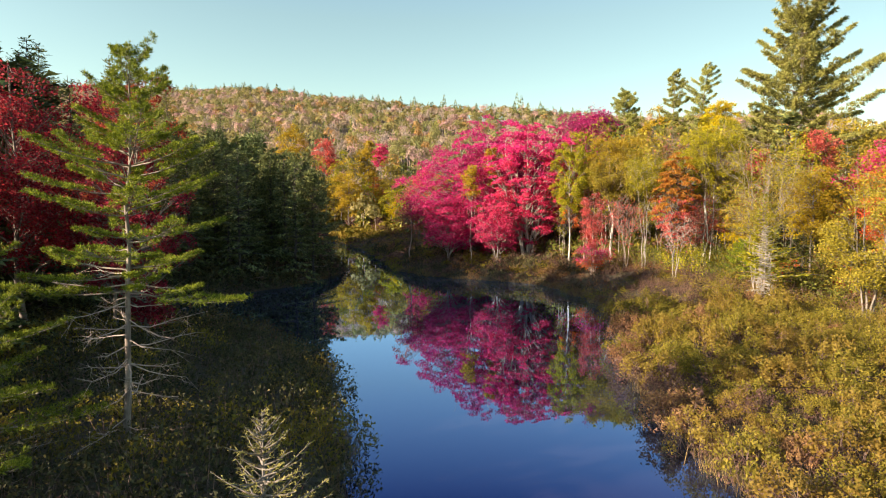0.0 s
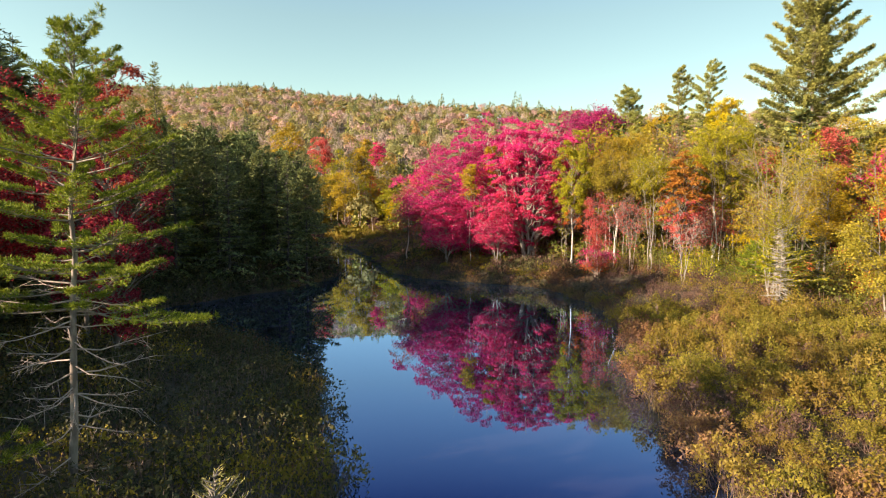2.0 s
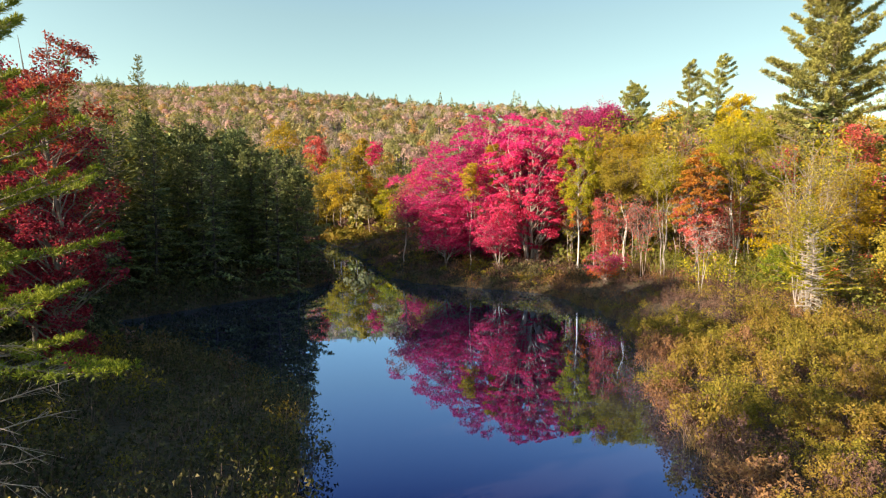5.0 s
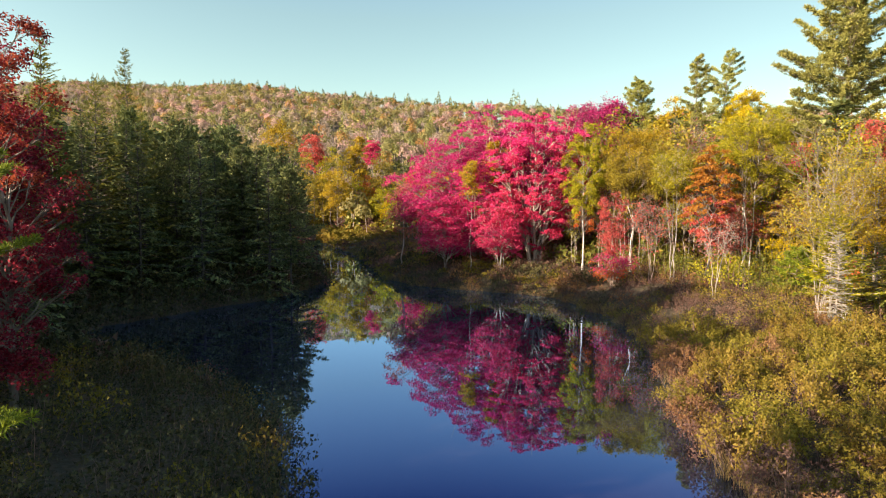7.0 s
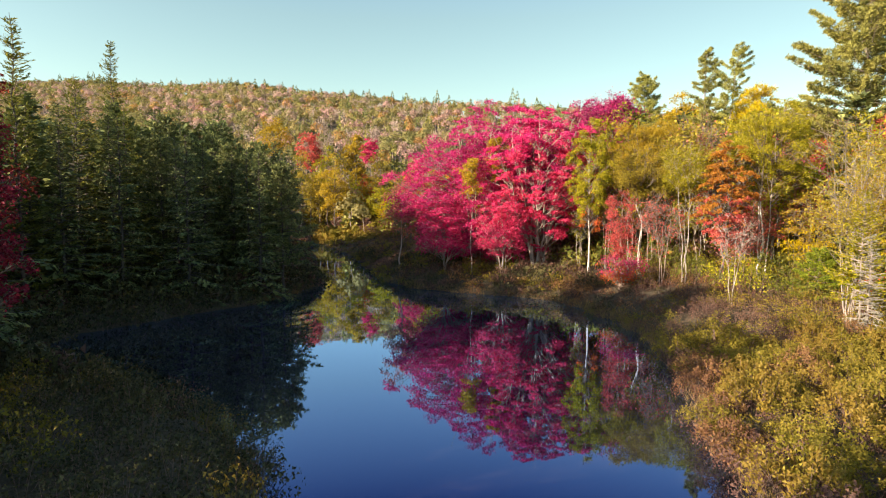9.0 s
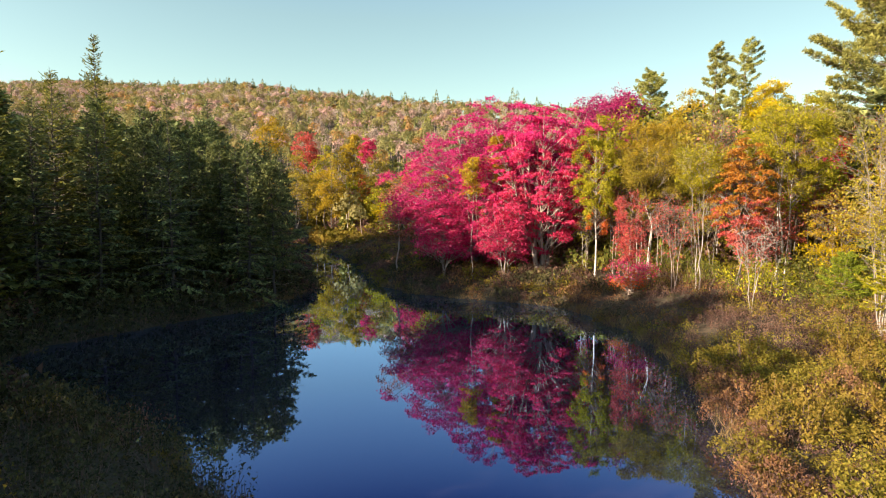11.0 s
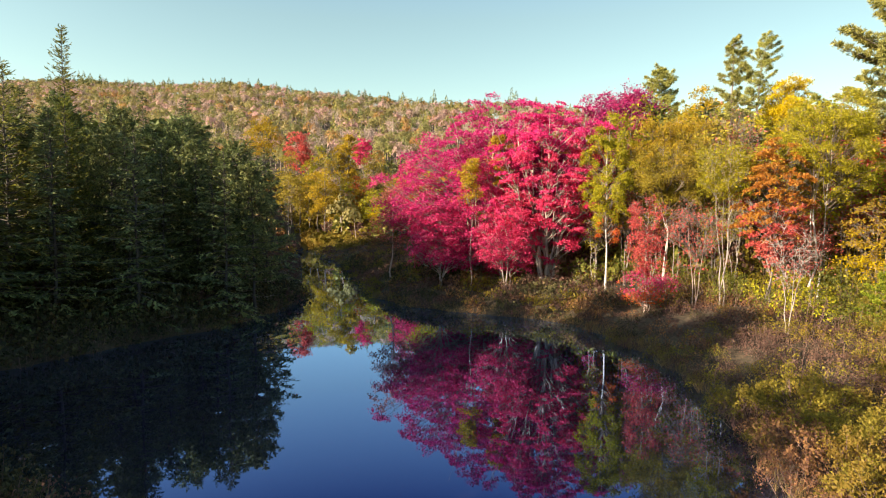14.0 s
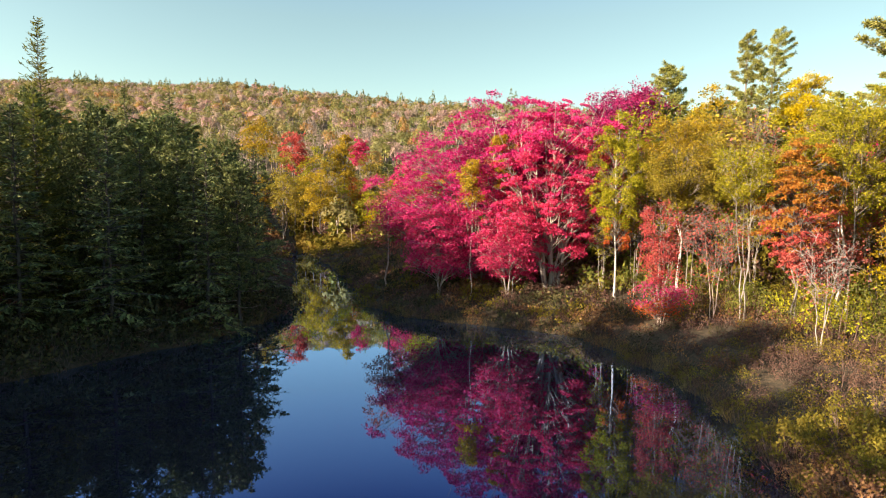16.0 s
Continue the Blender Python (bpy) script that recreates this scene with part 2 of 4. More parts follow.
def pond_distance(x, y):
    """Metres to the waterline, negative on the water."""
    x, y = np.asarray(x, float), np.asarray(y, float)
    best, inside = np.full(x.shape, 1e9), np.zeros(x.shape, bool)
    for (ax, ay), (bx, by) in zip(POND, np.roll(POND, -1, 0)):
        dx, dy = bx - ax, by - ay
        u = np.clip(((x - ax) * dx + (y - ay) * dy) / (dx * dx + dy * dy), 0, 1)
        best = np.minimum(best, np.hypot(x - ax - u * dx, y - ay - u * dy))
        inside ^= ((ay > y) != (by > y)) & (x < dx * (y - ay) / (dy if dy else 1e-9) + ax)
    return np.where(inside, -best, best)


def shore_distance(x, y):
    """The same for the true, uneven waterline."""
    return pond_distance(x, y) + 0.45 * np.sin(x * 1.1 + y * 0.6) * np.cos(y * 0.9 - x * 0.4)


def ground(x, y):
    x, y = np.asarray(x, float), np.asarray(y, float)
    d = shore_distance(x, y)
    west = x < -1 - 0.16 * y * (y > 0)
    far = np.clip((y - 36) / 18, 0, 1)
    back = np.clip((y - 85) / 30, 0, 1)
    rise = np.where(west, 1.9, 0.75 + 1.55 * far) * (1 - back) + 3.2 * back
    reach = np.where(west, 2.5, 3.2) * (1 - back) + 9 * back
    z = np.where(d > 0, rise * (1 - np.exp(-np.maximum(d, 0) / reach)), np.maximum(-1.5, 0.4 * d))
    crest = np.interp(x, [-420, -160, -60, 25, 160, 400], [95, 88, 69, 48, 44, 40])
    slope = np.clip(0.288 * (y - 138), 0, None)
    hill = np.minimum(slope, crest + 0.02 * np.maximum(slope - crest, 0))
    bumps = np.clip((y - 140) / 60, 0, 1) * (1.0 * np.sin(x * 0.05 + y * 0.02) + 0.8 * np.sin(y * 0.07 - x * 0.03))
    return z + hill + bumps + 0.08 * np.sin(x * 2.1) * np.cos(y * 1.7) * (d > 0.3)


# ---------------------------------------------------------------- mesh tools
class Geo:
    """Collects points and faces, and makes one mesh of them."""

    def __init__(self):
        self.v, self.f3, self.f4, self.m3, self.m4, self.n = [], [], [], [], [], 0

    def add(self, v, f, slot=0):
        f = np.asarray(f, np.int64) + self.n
        (self.f3 if f.shape[1] == 3 else self.f4).append(f)
        (self.m3 if f.shape[1] == 3 else self.m4).append(np.full(len(f), slot))
        self.v.append(np.asarray(v, float))
        self.n += len(v)

    def mesh(self, name, mats, smooth=False):
        me = bpy.data.meshes.new(name)
        v = np.concatenate(self.v)
        f3 = np.concatenate(self.f3) if self.f3 else np.zeros((0, 3), np.int64)
        f4 = np.concatenate(self.f4) if self.f4 else np.zeros((0, 4), np.int64)
        me.vertices.add(len(v))
        me.vertices.foreach_set("co", v.astype(np.float32).ravel())
        me.loops.add(f3.size + f4.size)
        me.loops.foreach_set("vertex_index", np.concatenate([f3.ravel(), f4.ravel()]).astype(np.int32))
        me.polygons.add(len(f3) + len(f4))
        start = np.concatenate([np.arange(len(f3)) * 3, f3.size + np.arange(len(f4)) * 4])
        me.polygons.foreach_set("loop_start", start.astype(np.int32))
        me.polygons.foreach_set("material_index", np.concatenate(self.m3 + self.m4).astype(np.int32))
        if smooth:
            me.polygons.foreach_set("use_smooth", np.ones(len(start), bool))
        for m in (mats if isinstance(mats, (list, tuple)) else [mats]):
            me.materials.append(m)
        me.update(calc_edges=True)
        me.validate()
        return me


def part(name, geo, mats, parent, label="", smooth=False):
    ob = new(name, geo.mesh(name, mats, smooth))
    ob.parent = parent
    return tagged(ob, label)


def unit(a):
    return a / np.maximum(np.linalg.norm(a, axis=-1, keepdims=True), 1e-9)


def tube(geo, pts, radii, sides=6, slot=0):
    pts, radii = np.asarray(pts, float), np.asarray(radii, float)
    way = unit(np.gradient(pts, axis=0))
    ref = np.array([0.0, 0, 1]) if abs(way[0, 2]) < 0.9 else np.array([1.0, 0, 0])
    a = unit(np.cross(way, ref))
    b = np.cross(way, a)
    ang = np.arange(sides) * 2 * np.pi / sides
    v = pts[:, None] + radii[:, None, None] * (a[:, None] * np.cos(ang)[None, :, None] + b[:, None] * np.sin(ang)[None, :, None])
    k = len(pts)
    i, j = np.meshgrid(np.arange(k - 1), np.arange(sides), indexing="ij")
    jn = (j + 1) % sides
    geo.add(v.reshape(-1, 3), np.stack([i * sides + j, i * sides + jn, (i + 1) * sides + jn, (i + 1) * sides + j], -1).reshape(-1, 4), slot)


def twigs(geo, a, b, r, slot=0):
    """Many thin three-sided twigs from points a to points b."""
    a, b = np.asarray(a, float), np.asarray(b, float)
    if not len(a):
        return
    w = unit(b - a)
    s = unit(np.cross(w, np.array([0.31, 0.52, 0.8])))
    t = np.cross(w, s)
    r = np.broadcast_to(np.asarray(r, float), (len(a),))[:, None]
    ring = [s * r, (-0.5 * s + 0.87 * t) * r, (-0.5 * s - 0.87 * t) * r]
    v = np.stack([a + q for q in ring] + [b + q * 0.35 for q in ring], 1).reshape(-1, 3)
    base = (np.arange(len(a)) * 6)[:, None]
    geo.add(v, np.concatenate([base + np.array(q) for q in ([0, 1, 4, 3], [1, 2, 5, 4], [2, 0, 3, 5])]), slot)


def kites(geo, c, way, up, length, width, fold=0.18, slot=0):
    """Leaves: four-cornered blades, a little folded along the rib."""
    n = len(c)
    way = unit(way)
    side = unit(np.cross(way, up))
    nor = np.cross(side, way)
    length = np.broadcast_to(np.asarray(length, float), (n,))[:, None]
    width = np.broadcast_to(np.asarray(width, float), (n,))[:, None]
    root, tip = c - way * length * 0.5, c + way * length * 0.5
    mid = c - way * length * 0.08 + nor * width * fold
    v = np.stack([root, mid + side * width * 0.5, tip, mid - side * width * 0.5], 1).reshape(-1, 3)
    geo.add(v, (np.arange(n) * 4)[:, None] + np.arange(4), slot)


def blades(geo, c, way, up, length, width, slot=0):
    """Small leaves and needles: one uneven triangle each."""
    n = len(c)
    way = unit(way)
    side = unit(np.cross(way, up))
    length = np.broadcast_to(np.asarray(length, float), (n,))[:, None]
    width = np.broadcast_to(np.asarray(width, float), (n,))[:, None]
    v = np.stack([c - way * length * 0.5, c + way * length * 0.1 + side * width * 0.62, c + way * length * 0.5 - side * width * 0.38], 1).reshape(-1, 3)
    geo.add(v, (np.arange(n) * 3)[:, None] + np.arange(3), slot)


def ball(rng, n):
    return unit(rng.normal(size=(n, 3)))


def bend(a, b, lift, k=5, wob=0.0, rng=None):
    """A curved line from a to b whose middle is lifted."""
    u = np.linspace(0, 1, k)[:, None]
    p = np.asarray(a) * (1 - u) + np.asarray(b) * u + np.array([0, 0, 1.0]) * lift * 4 * u * (1 - u)
    if wob:
        p[1:-1] += rng.normal(size=(k - 2, 3)) * wob
    return p


# ---------------------------------------------------------------- trees
def broadleaf(seed, height, width, low, wood, leaf, stems=1, limbs=26, leaves=5000, size=0.24, trunk=0.17, flat=0.35, sparse=0.0,
              spread=0.6, lean=(0, 0), mid=0.45, accent=None, accent_low=0.0, fine=7, sides=4, deep=1.0, shift=0.0, spray=1.0, taper=0.0):
    """The wood and the crown of a broad-leaved tree whose foot is at the origin: stems, limbs that end in sprays of leaves, and the
    sprays set in an uneven egg between low and height. flat: from 0.1 for layered sprays to 1 for round tufts."""
    rng = np.random.default_rng(seed)
    w, limb, c = [], Geo(), Geo()
    ch = height - low
    mz, rx, ry = low + ch * mid, width / 2, width / 2 * deep
    lines = []
    for s in range(stems):
        ang = 2 * np.pi * (s + rng.uniform(-0.3, 0.3)) / max(stems, 1)
        off = 0 if stems == 1 else rng.uniform(0.3, 1.0) * width * 0.34 * spread
        top = height * (rng.uniform(0.80, 0.93) if stems > 1 else 0.96)
        end = np.array([np.cos(ang) * off + lean[0] * top + shift, np.sin(ang) * off * deep + lean[1] * top, top])
        foot = np.array([np.cos(ang), np.sin(ang), 0]) * (0.0 if stems == 1 else trunk * rng.uniform(0.7, 2.2)) + np.array([0, 0, -0.35])
        k = 9
        u = np.linspace(0, 1, k)[:, None]
        p = foot + (end - foot) * np.concatenate([u ** 1.2, u ** 1.2, u], 1)
        p[1:-1, :2] += rng.normal(size=(k - 2, 2)) * height * 0.008
        r0 = trunk * (1 if stems == 1 else rng.uniform(0.55, 1.0))
        rad = r0 * (1 - 0.93 * np.linspace(0, 1, k) ** 0.85)
        rad[0] *= 1.5
        stem = Geo()
        tube(stem, p, rad, 8)
        w.append(stem)
        lines.append((p, rad))
    leaves, size = int(leaves * 2.0), size * 0.80
    n = int(limbs * 1.7)
    way = ball(rng, n)
    ph = rng.uniform(0, 6.28, 4)
    lump = 1 + 0.13 * np.sin(3.1 * way[:, 0] + ph[0]) * np.sin(3.4 * way[:, 2] + ph[1]) + 0.10 * np.sin(5.2 * way[:, 1] + ph[2]) * np.sin(6.1 * way[:, 2] + ph[3])
    out = way * (lump * rng.uniform(0.12, 1.0, n) ** 0.42)[:, None]
    cen = out * np.where(way[:, 2:] > 0, [[rx, ry, height - mz]], [[rx * 0.95, ry * 0.95, mz - low]]) * 0.93
    cen[:, :2] *= 1 - taper * np.maximum(way[:, 2:], 0) ** 1.5
    cen[:, 0] += shift
    cen[:, 2] += mz
    cen[:, :2] += np.array(lean) * cen[:, 2:]
    big = 0.80 * spray * width / n ** 0.4
    keep, spread_all, ends_a, ends_b = [], [], [], []
    for i in range(n):
        b = cen[i]
        gone = sparse and rng.uniform() < sparse
        best = None
        for p, rad in lines:
            hd = np.hypot(*(b[:2] - np.array([np.interp(b[2], p[:, 2], p[:, 0]), np.interp(b[2], p[:, 2], p[:, 1])])))
            if best is None or hd * (1 + 0.3 * rng.uniform()) < best[0]:
                best = (hd, p, rad)
        hd, p, rad = best
        z0 = np.clip(b[2] - rng.uniform(0.35, 0.95) * hd - 0.03 * height, min(low * 0.45, b[2]), p[-1, 2])
        a = np.array([np.interp(z0, p[:, 2], p[:, 0]), np.interp(z0, p[:, 2], p[:, 1]), z0])
        ln = np.linalg.norm(b - a)
        line = bend(a, b, rng.uniform(-0.02, 0.09) * ln, 5, 0.025 * ln, rng)
        tube(limb, line, min(np.interp(z0, p[:, 2], rad) * 0.55, 0.009 + 0.010 * ln) * np.linspace(1, 0.2, 5) + 0.007, sides)
        r = big * rng.uniform(0.65, 1.3)
        tilt = out[i] * np.array([0.35, 0.35, 0]) + rng.normal(size=3) * 0.22
        m = fine
        st = line[rng.integers(2, 5, m)]
        ang = rng.uniform(0, 6.283, m)
        d = np.stack([np.cos(ang), np.sin(ang), rng.normal(size=m) * 0.8 * flat - np.cos(ang) * tilt[0] - np.sin(ang) * tilt[1] + 0.25 * flat], 1) * r * rng.uniform(0.55, 1.0, (m, 1))
        twigs(limb, st, b + d, 0.012 + 0.02 * trunk)
        if not gone:
            keep.append(i)
            spread_all.append((*tilt, r))
    keep, spread_all = np.array(keep), np.array(spread_all)
    weight = spread_all[:, 3] ** 2
    pick = rng.choice(len(keep), leaves, p=weight / weight.sum())
    ang, rr = rng.uniform(0, 6.283, leaves), np.sqrt(rng.uniform(0, 1, leaves)) * rng.uniform(0.75, 1.15, leaves)
    r = spread_all[pick, 3]
    dx, dy = np.cos(ang) * rr * r, np.sin(ang) * rr * r
    dz = rng.normal(size=leaves) * r * (0.07 + 0.42 * flat) - dx * spread_all[pick, 0] - dy * spread_all[pick, 1] - 0.16 * r * rr ** 2
    pos = cen[keep][pick] + np.stack([dx, dy, dz], 1)
    pos[:, 2] = np.maximum(pos[:, 2], low * 0.8)
    way = ball(rng, leaves) * np.array([1, 1, 0.6]) + np.array([0, 0, -0.25])
    up = ball(rng, leaves) * 0.8 + np.array([0, 0, 0.8])
    ln = size * rng.uniform(0.6, 1.35, leaves)
    if accent is not None:
        cut = (pos[:, 2] - low) / ch < accent_low + rng.normal(size=leaves) * 0.05 + 0.18 * np.sin(keep[pick] * 2.7)
        for k, s in ((~cut, 0), (cut, 1)):
            blades(c, pos[k], way[k], up[k], ln[k], ln[k] * 0.9, s)
    else:
        blades(c, pos, way, up, ln, ln * 0.9)
    return w, limb, c


def conifer(seed, height, width, low, kind="spruce", step=0.55, per=5, sprays=16, size=0.34, wide=0.3, trunk=0.16, dead=0, lean=(0, 0), ragged=0.25, rough=False, needles=13, cone=0.0):
    """The wood and the needles of a conifer whose foot is at the origin."""
    rng = np.random.default_rng(seed)
    w, limb, c = Geo(), Geo(), Geo()
    k = 12
    u = np.linspace(0, 1, k)
    p = np.stack([lean[0] * height * u ** 1.3, lean[1] * height * u ** 1.3, -0.35 + (height + 0.35) * u], 1)
    p[1:-1, :2] += rng.normal(size=(k - 2, 2)) * height * 0.004
    tube(w, p, trunk * (1 - 0.95 * u) + 0.006, 9)

    def at(z):
        return np.array([np.interp(z, p[:, 2], p[:, 0]), np.interp(z, p[:, 2], p[:, 1]), z])

    z, turn, cc, ww, uu, ll = low, 0.0, [], [], [], []
    gap = rng.uniform(0, 2 * np.pi)
    while z < height * 0.985:
        h = (z - low) / (height - low)
        if kind == "spruce":
            half, elev = width / 2 * (1 - h) ** 0.8 + 0.12, -0.32 + 0.85 * h
        elif kind == "larch":
            half, elev = width / 2 * (1 - h) ** 0.9 + 0.10, 0.05 + 0.5 * h
        else:
            half, elev = (width / 2 * (1 - h) ** cone + 0.3 if cone else width / 2 * (0.62 + 0.38 * min(1, h / 0.25)) * np.sqrt(max(0.03, 1 - h ** 2.2))), 0.02 + 0.65 * h ** 1.5
        turn += 0.9
        for i in range(per):
            ang = turn + i * 2 * np.pi / per + rng.uniform(-0.35, 0.35)
            ln = half * rng.uniform(1 - ragged * 1.6, 1 + ragged * 0.6)
            e = elev + rng.normal() * 0.1
            a = at(z + rng.uniform(-0.4, 0.4) * step)
            fl = np.array([np.cos(ang), np.sin(ang), 0])
            b = a + fl * ln * np.cos(e) + np.array([0, 0, ln * np.sin(e) + (0.10 * ln if kind != "spruce" else 0.05 * ln)])
            line = bend(a, b, -0.05 * ln if kind != "spruce" else 0.02 * ln, 4)
            tube(limb, line, np.linspace(0.016 + 0.012 * ln, 0.005, 4) * (0.55 if kind == "pine" else 1), 4) if not rough else twigs(limb, [a], [b], 0.04)
            n = max(4, int(sprays * ln / (width / 2) + 3))
            lo = 0.18 if kind != "pine" else 0.24
            t = rng.uniform(lo, 1.0, n) ** 0.85 * 3
            q = np.minimum(t.astype(int), 2)
            s = line[q] + (line[q + 1] - line[q]) * (t - q)[:, None]
            out = unit(b - a)
            side = np.cross(fl, [0, 0, 1.0])
            sg = rng.choice([-1, 1], n)[:, None]
            if kind == "pine":
                fan = 0.30 * ln * (1.15 - t / 3)[:, None] * rng.uniform(0.2, 1, (n, 1))
                tip = s + (out * 0.55 + side * sg) * fan + np.array([0, 0, 0.06]) * ln * 0.4
                twigs(limb, s[::3], tip[::3], 0.008)
                m = needles
                cen = np.repeat(tip, m, 0)
                d = unit(ball(rng, n * m) + np.repeat(out[None] * 0.45 + side[None] * sg * 0.3, m, 0) + np.array([0, 0, 0.45]))
                l = size * rng.uniform(0.7, 1.25, n * m)
                cc.append(cen + d * l[:, None] * 0.5)
                ww.append(d)
                uu.append(ball(rng, n * m) + np.array([0, 0, 0.6]))
                ll.append(l)
            else:
                d = unit(out[None] * rng.uniform(0.4, 1.0, (n, 1)) + side[None] * sg * rng.uniform(0.3, 1.1, (n, 1)) + np.array([0, 0, -0.22 if kind == "spruce" else 0.0]) + rng.normal(size=(n, 3)) * 0.15)
                l = (size + 0.16 * ln * (1.1 - t / 3)) * rng.uniform(0.6, 1.2, n)
                for f in (0.3, 0.75):
                    cc.append(s + d * l[:, None] * f)
                    ww.append(d + rng.normal(size=(n, 3)) * 0.25)
                    uu.append(rng.normal(size=(n, 3)) * 0.4 + np.array([0, 0, 1.0]))
                    ll.append(l * 0.75)
        z += step * rng.uniform(0.8, 1.2) * (1 - 0.45 * h)
    for i in range(dead):
        zz = rng.uniform(0.12, 1.0) * low * 1.15
        ang = rng.uniform(0, 2 * np.pi)
        ln = rng.uniform(0.25, 0.75) * width / 2
        a = at(zz)
        b = a + np.array([np.cos(ang) * ln, np.sin(ang) * ln, rng.uniform(-0.25, 0.2) * ln])
        line = bend(a, b, -0.06 * ln, 4, 0.04, rng)
        tube(limb, line, np.linspace(0.022, 0.006, 4), 4, 1)
        t = rng.uniform(0.35, 1, 14) * 3
        q = np.minimum(t.astype(int), 2)
        s = line[q] + (line[q + 1] - line[q]) * (t - q)[:, None]
        e = s + unit(b - a) * 0.22 * ln * rng.uniform(0.2, 1, (14, 1)) + rng.normal(size=(14, 3)) * 0.13 * ln
        twigs(limb, s, e, 0.006, 1)
    cc, ww, uu, ll = (np.concatenate(q) for q in (cc, ww, uu, ll))
    if kind == "pine":
        blades(c, cc, ww, uu, ll, ll * wide)
    elif rough:
        blades(c, cc, ww, uu, ll, ll * wide * 1.4)
    else:
        blades(c, cc, ww, uu, ll, ll * wide * (1.25 if kind == "spruce" else 1.1))
    return w, limb, c


def plant(name, wood_and_crown, bark, leaf, x, y, label, category="tree", group="", spin=0.0, z=None):
    ob = new(name)
    ob.matrix_basis = pose(x, y, float(ground(x, y)) if z is None else z, 0, 0, spin)
    tagged(ob, label, category, group)
    w, limb, c = wood_and_crown
    for stem in (w if isinstance(w, list) else [w]):
        part("trunk", stem, bark[0] if isinstance(bark, list) else bark, ob, smooth=True)
    tagged(part("branchwork", limb, BIRCH_TWIG if bark in (BIRCH_BARK, GREY_BARK, TWIG) else bark, ob), kind="stuff")
    part("crown", c, leaf, ob)
    return ob


# ---------------------------------------------------------------- ground and water
def axis(lo, hi, fine_lo, fine_hi, fine, coarse):
    return np.concatenate([np.arange(lo, fine_lo, coarse), np.arange(fine_lo, fine_hi, fine), np.arange(fine_hi, hi + coarse, coarse)])


gx = np.concatenate([np.arange(-2600, -320, 120), axis(-320, 320, -45, 60, 1.05, 8), np.arange(440, 2700, 120)])
gy = np.concatenate([np.arange(-1200, -40, 80), axis(-40, 560, -12, 130, 1.1, 8), np.arange(640, 3600, 120)])
mx, my = np.meshgrid(gx, gy)
mz = ground(mx, my)
land = Geo()
ix, iy = np.meshgrid(np.arange(len(gx) - 1), np.arange(len(gy) - 1))
q0 = (iy * len(gx) + ix).ravel()
land.add(np.stack([mx, my, mz], -1).reshape(-1, 3), np.stack([q0, q0 + 1, q0 + 1 + len(gx), q0 + len(gx)], 1))
tagged(new("ground", land.mesh("ground", SOIL, True)), "boggy brown ground rising to a wooded hill", "ground", kind="structure")

sheet = Geo()
sheet.add([(-60, -60, 0), (30, -60, 0), (30, 180, 0), (-60, 180, 0)], [[0, 1, 2, 3]])
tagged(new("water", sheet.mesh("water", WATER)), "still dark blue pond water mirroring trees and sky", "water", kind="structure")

# ---------------------------------------------------------------- far hill woods
def scatter(rng, n, x0, x1, y0, y1, gap, ok):
    """Up to n places about gap apart, where ok holds."""
    cell, out = set(), []
    xs, ys = rng.uniform(x0, x1, n), rng.uniform(y0, y1, n)
    good = ok(xs, ys)
    for x, y in zip(xs[good], ys[good]):
        k = (int(x // gap), int(y // gap))
        if k not in cell:
            cell.add(k)
            out.append((x, y))
    return np.array(out)


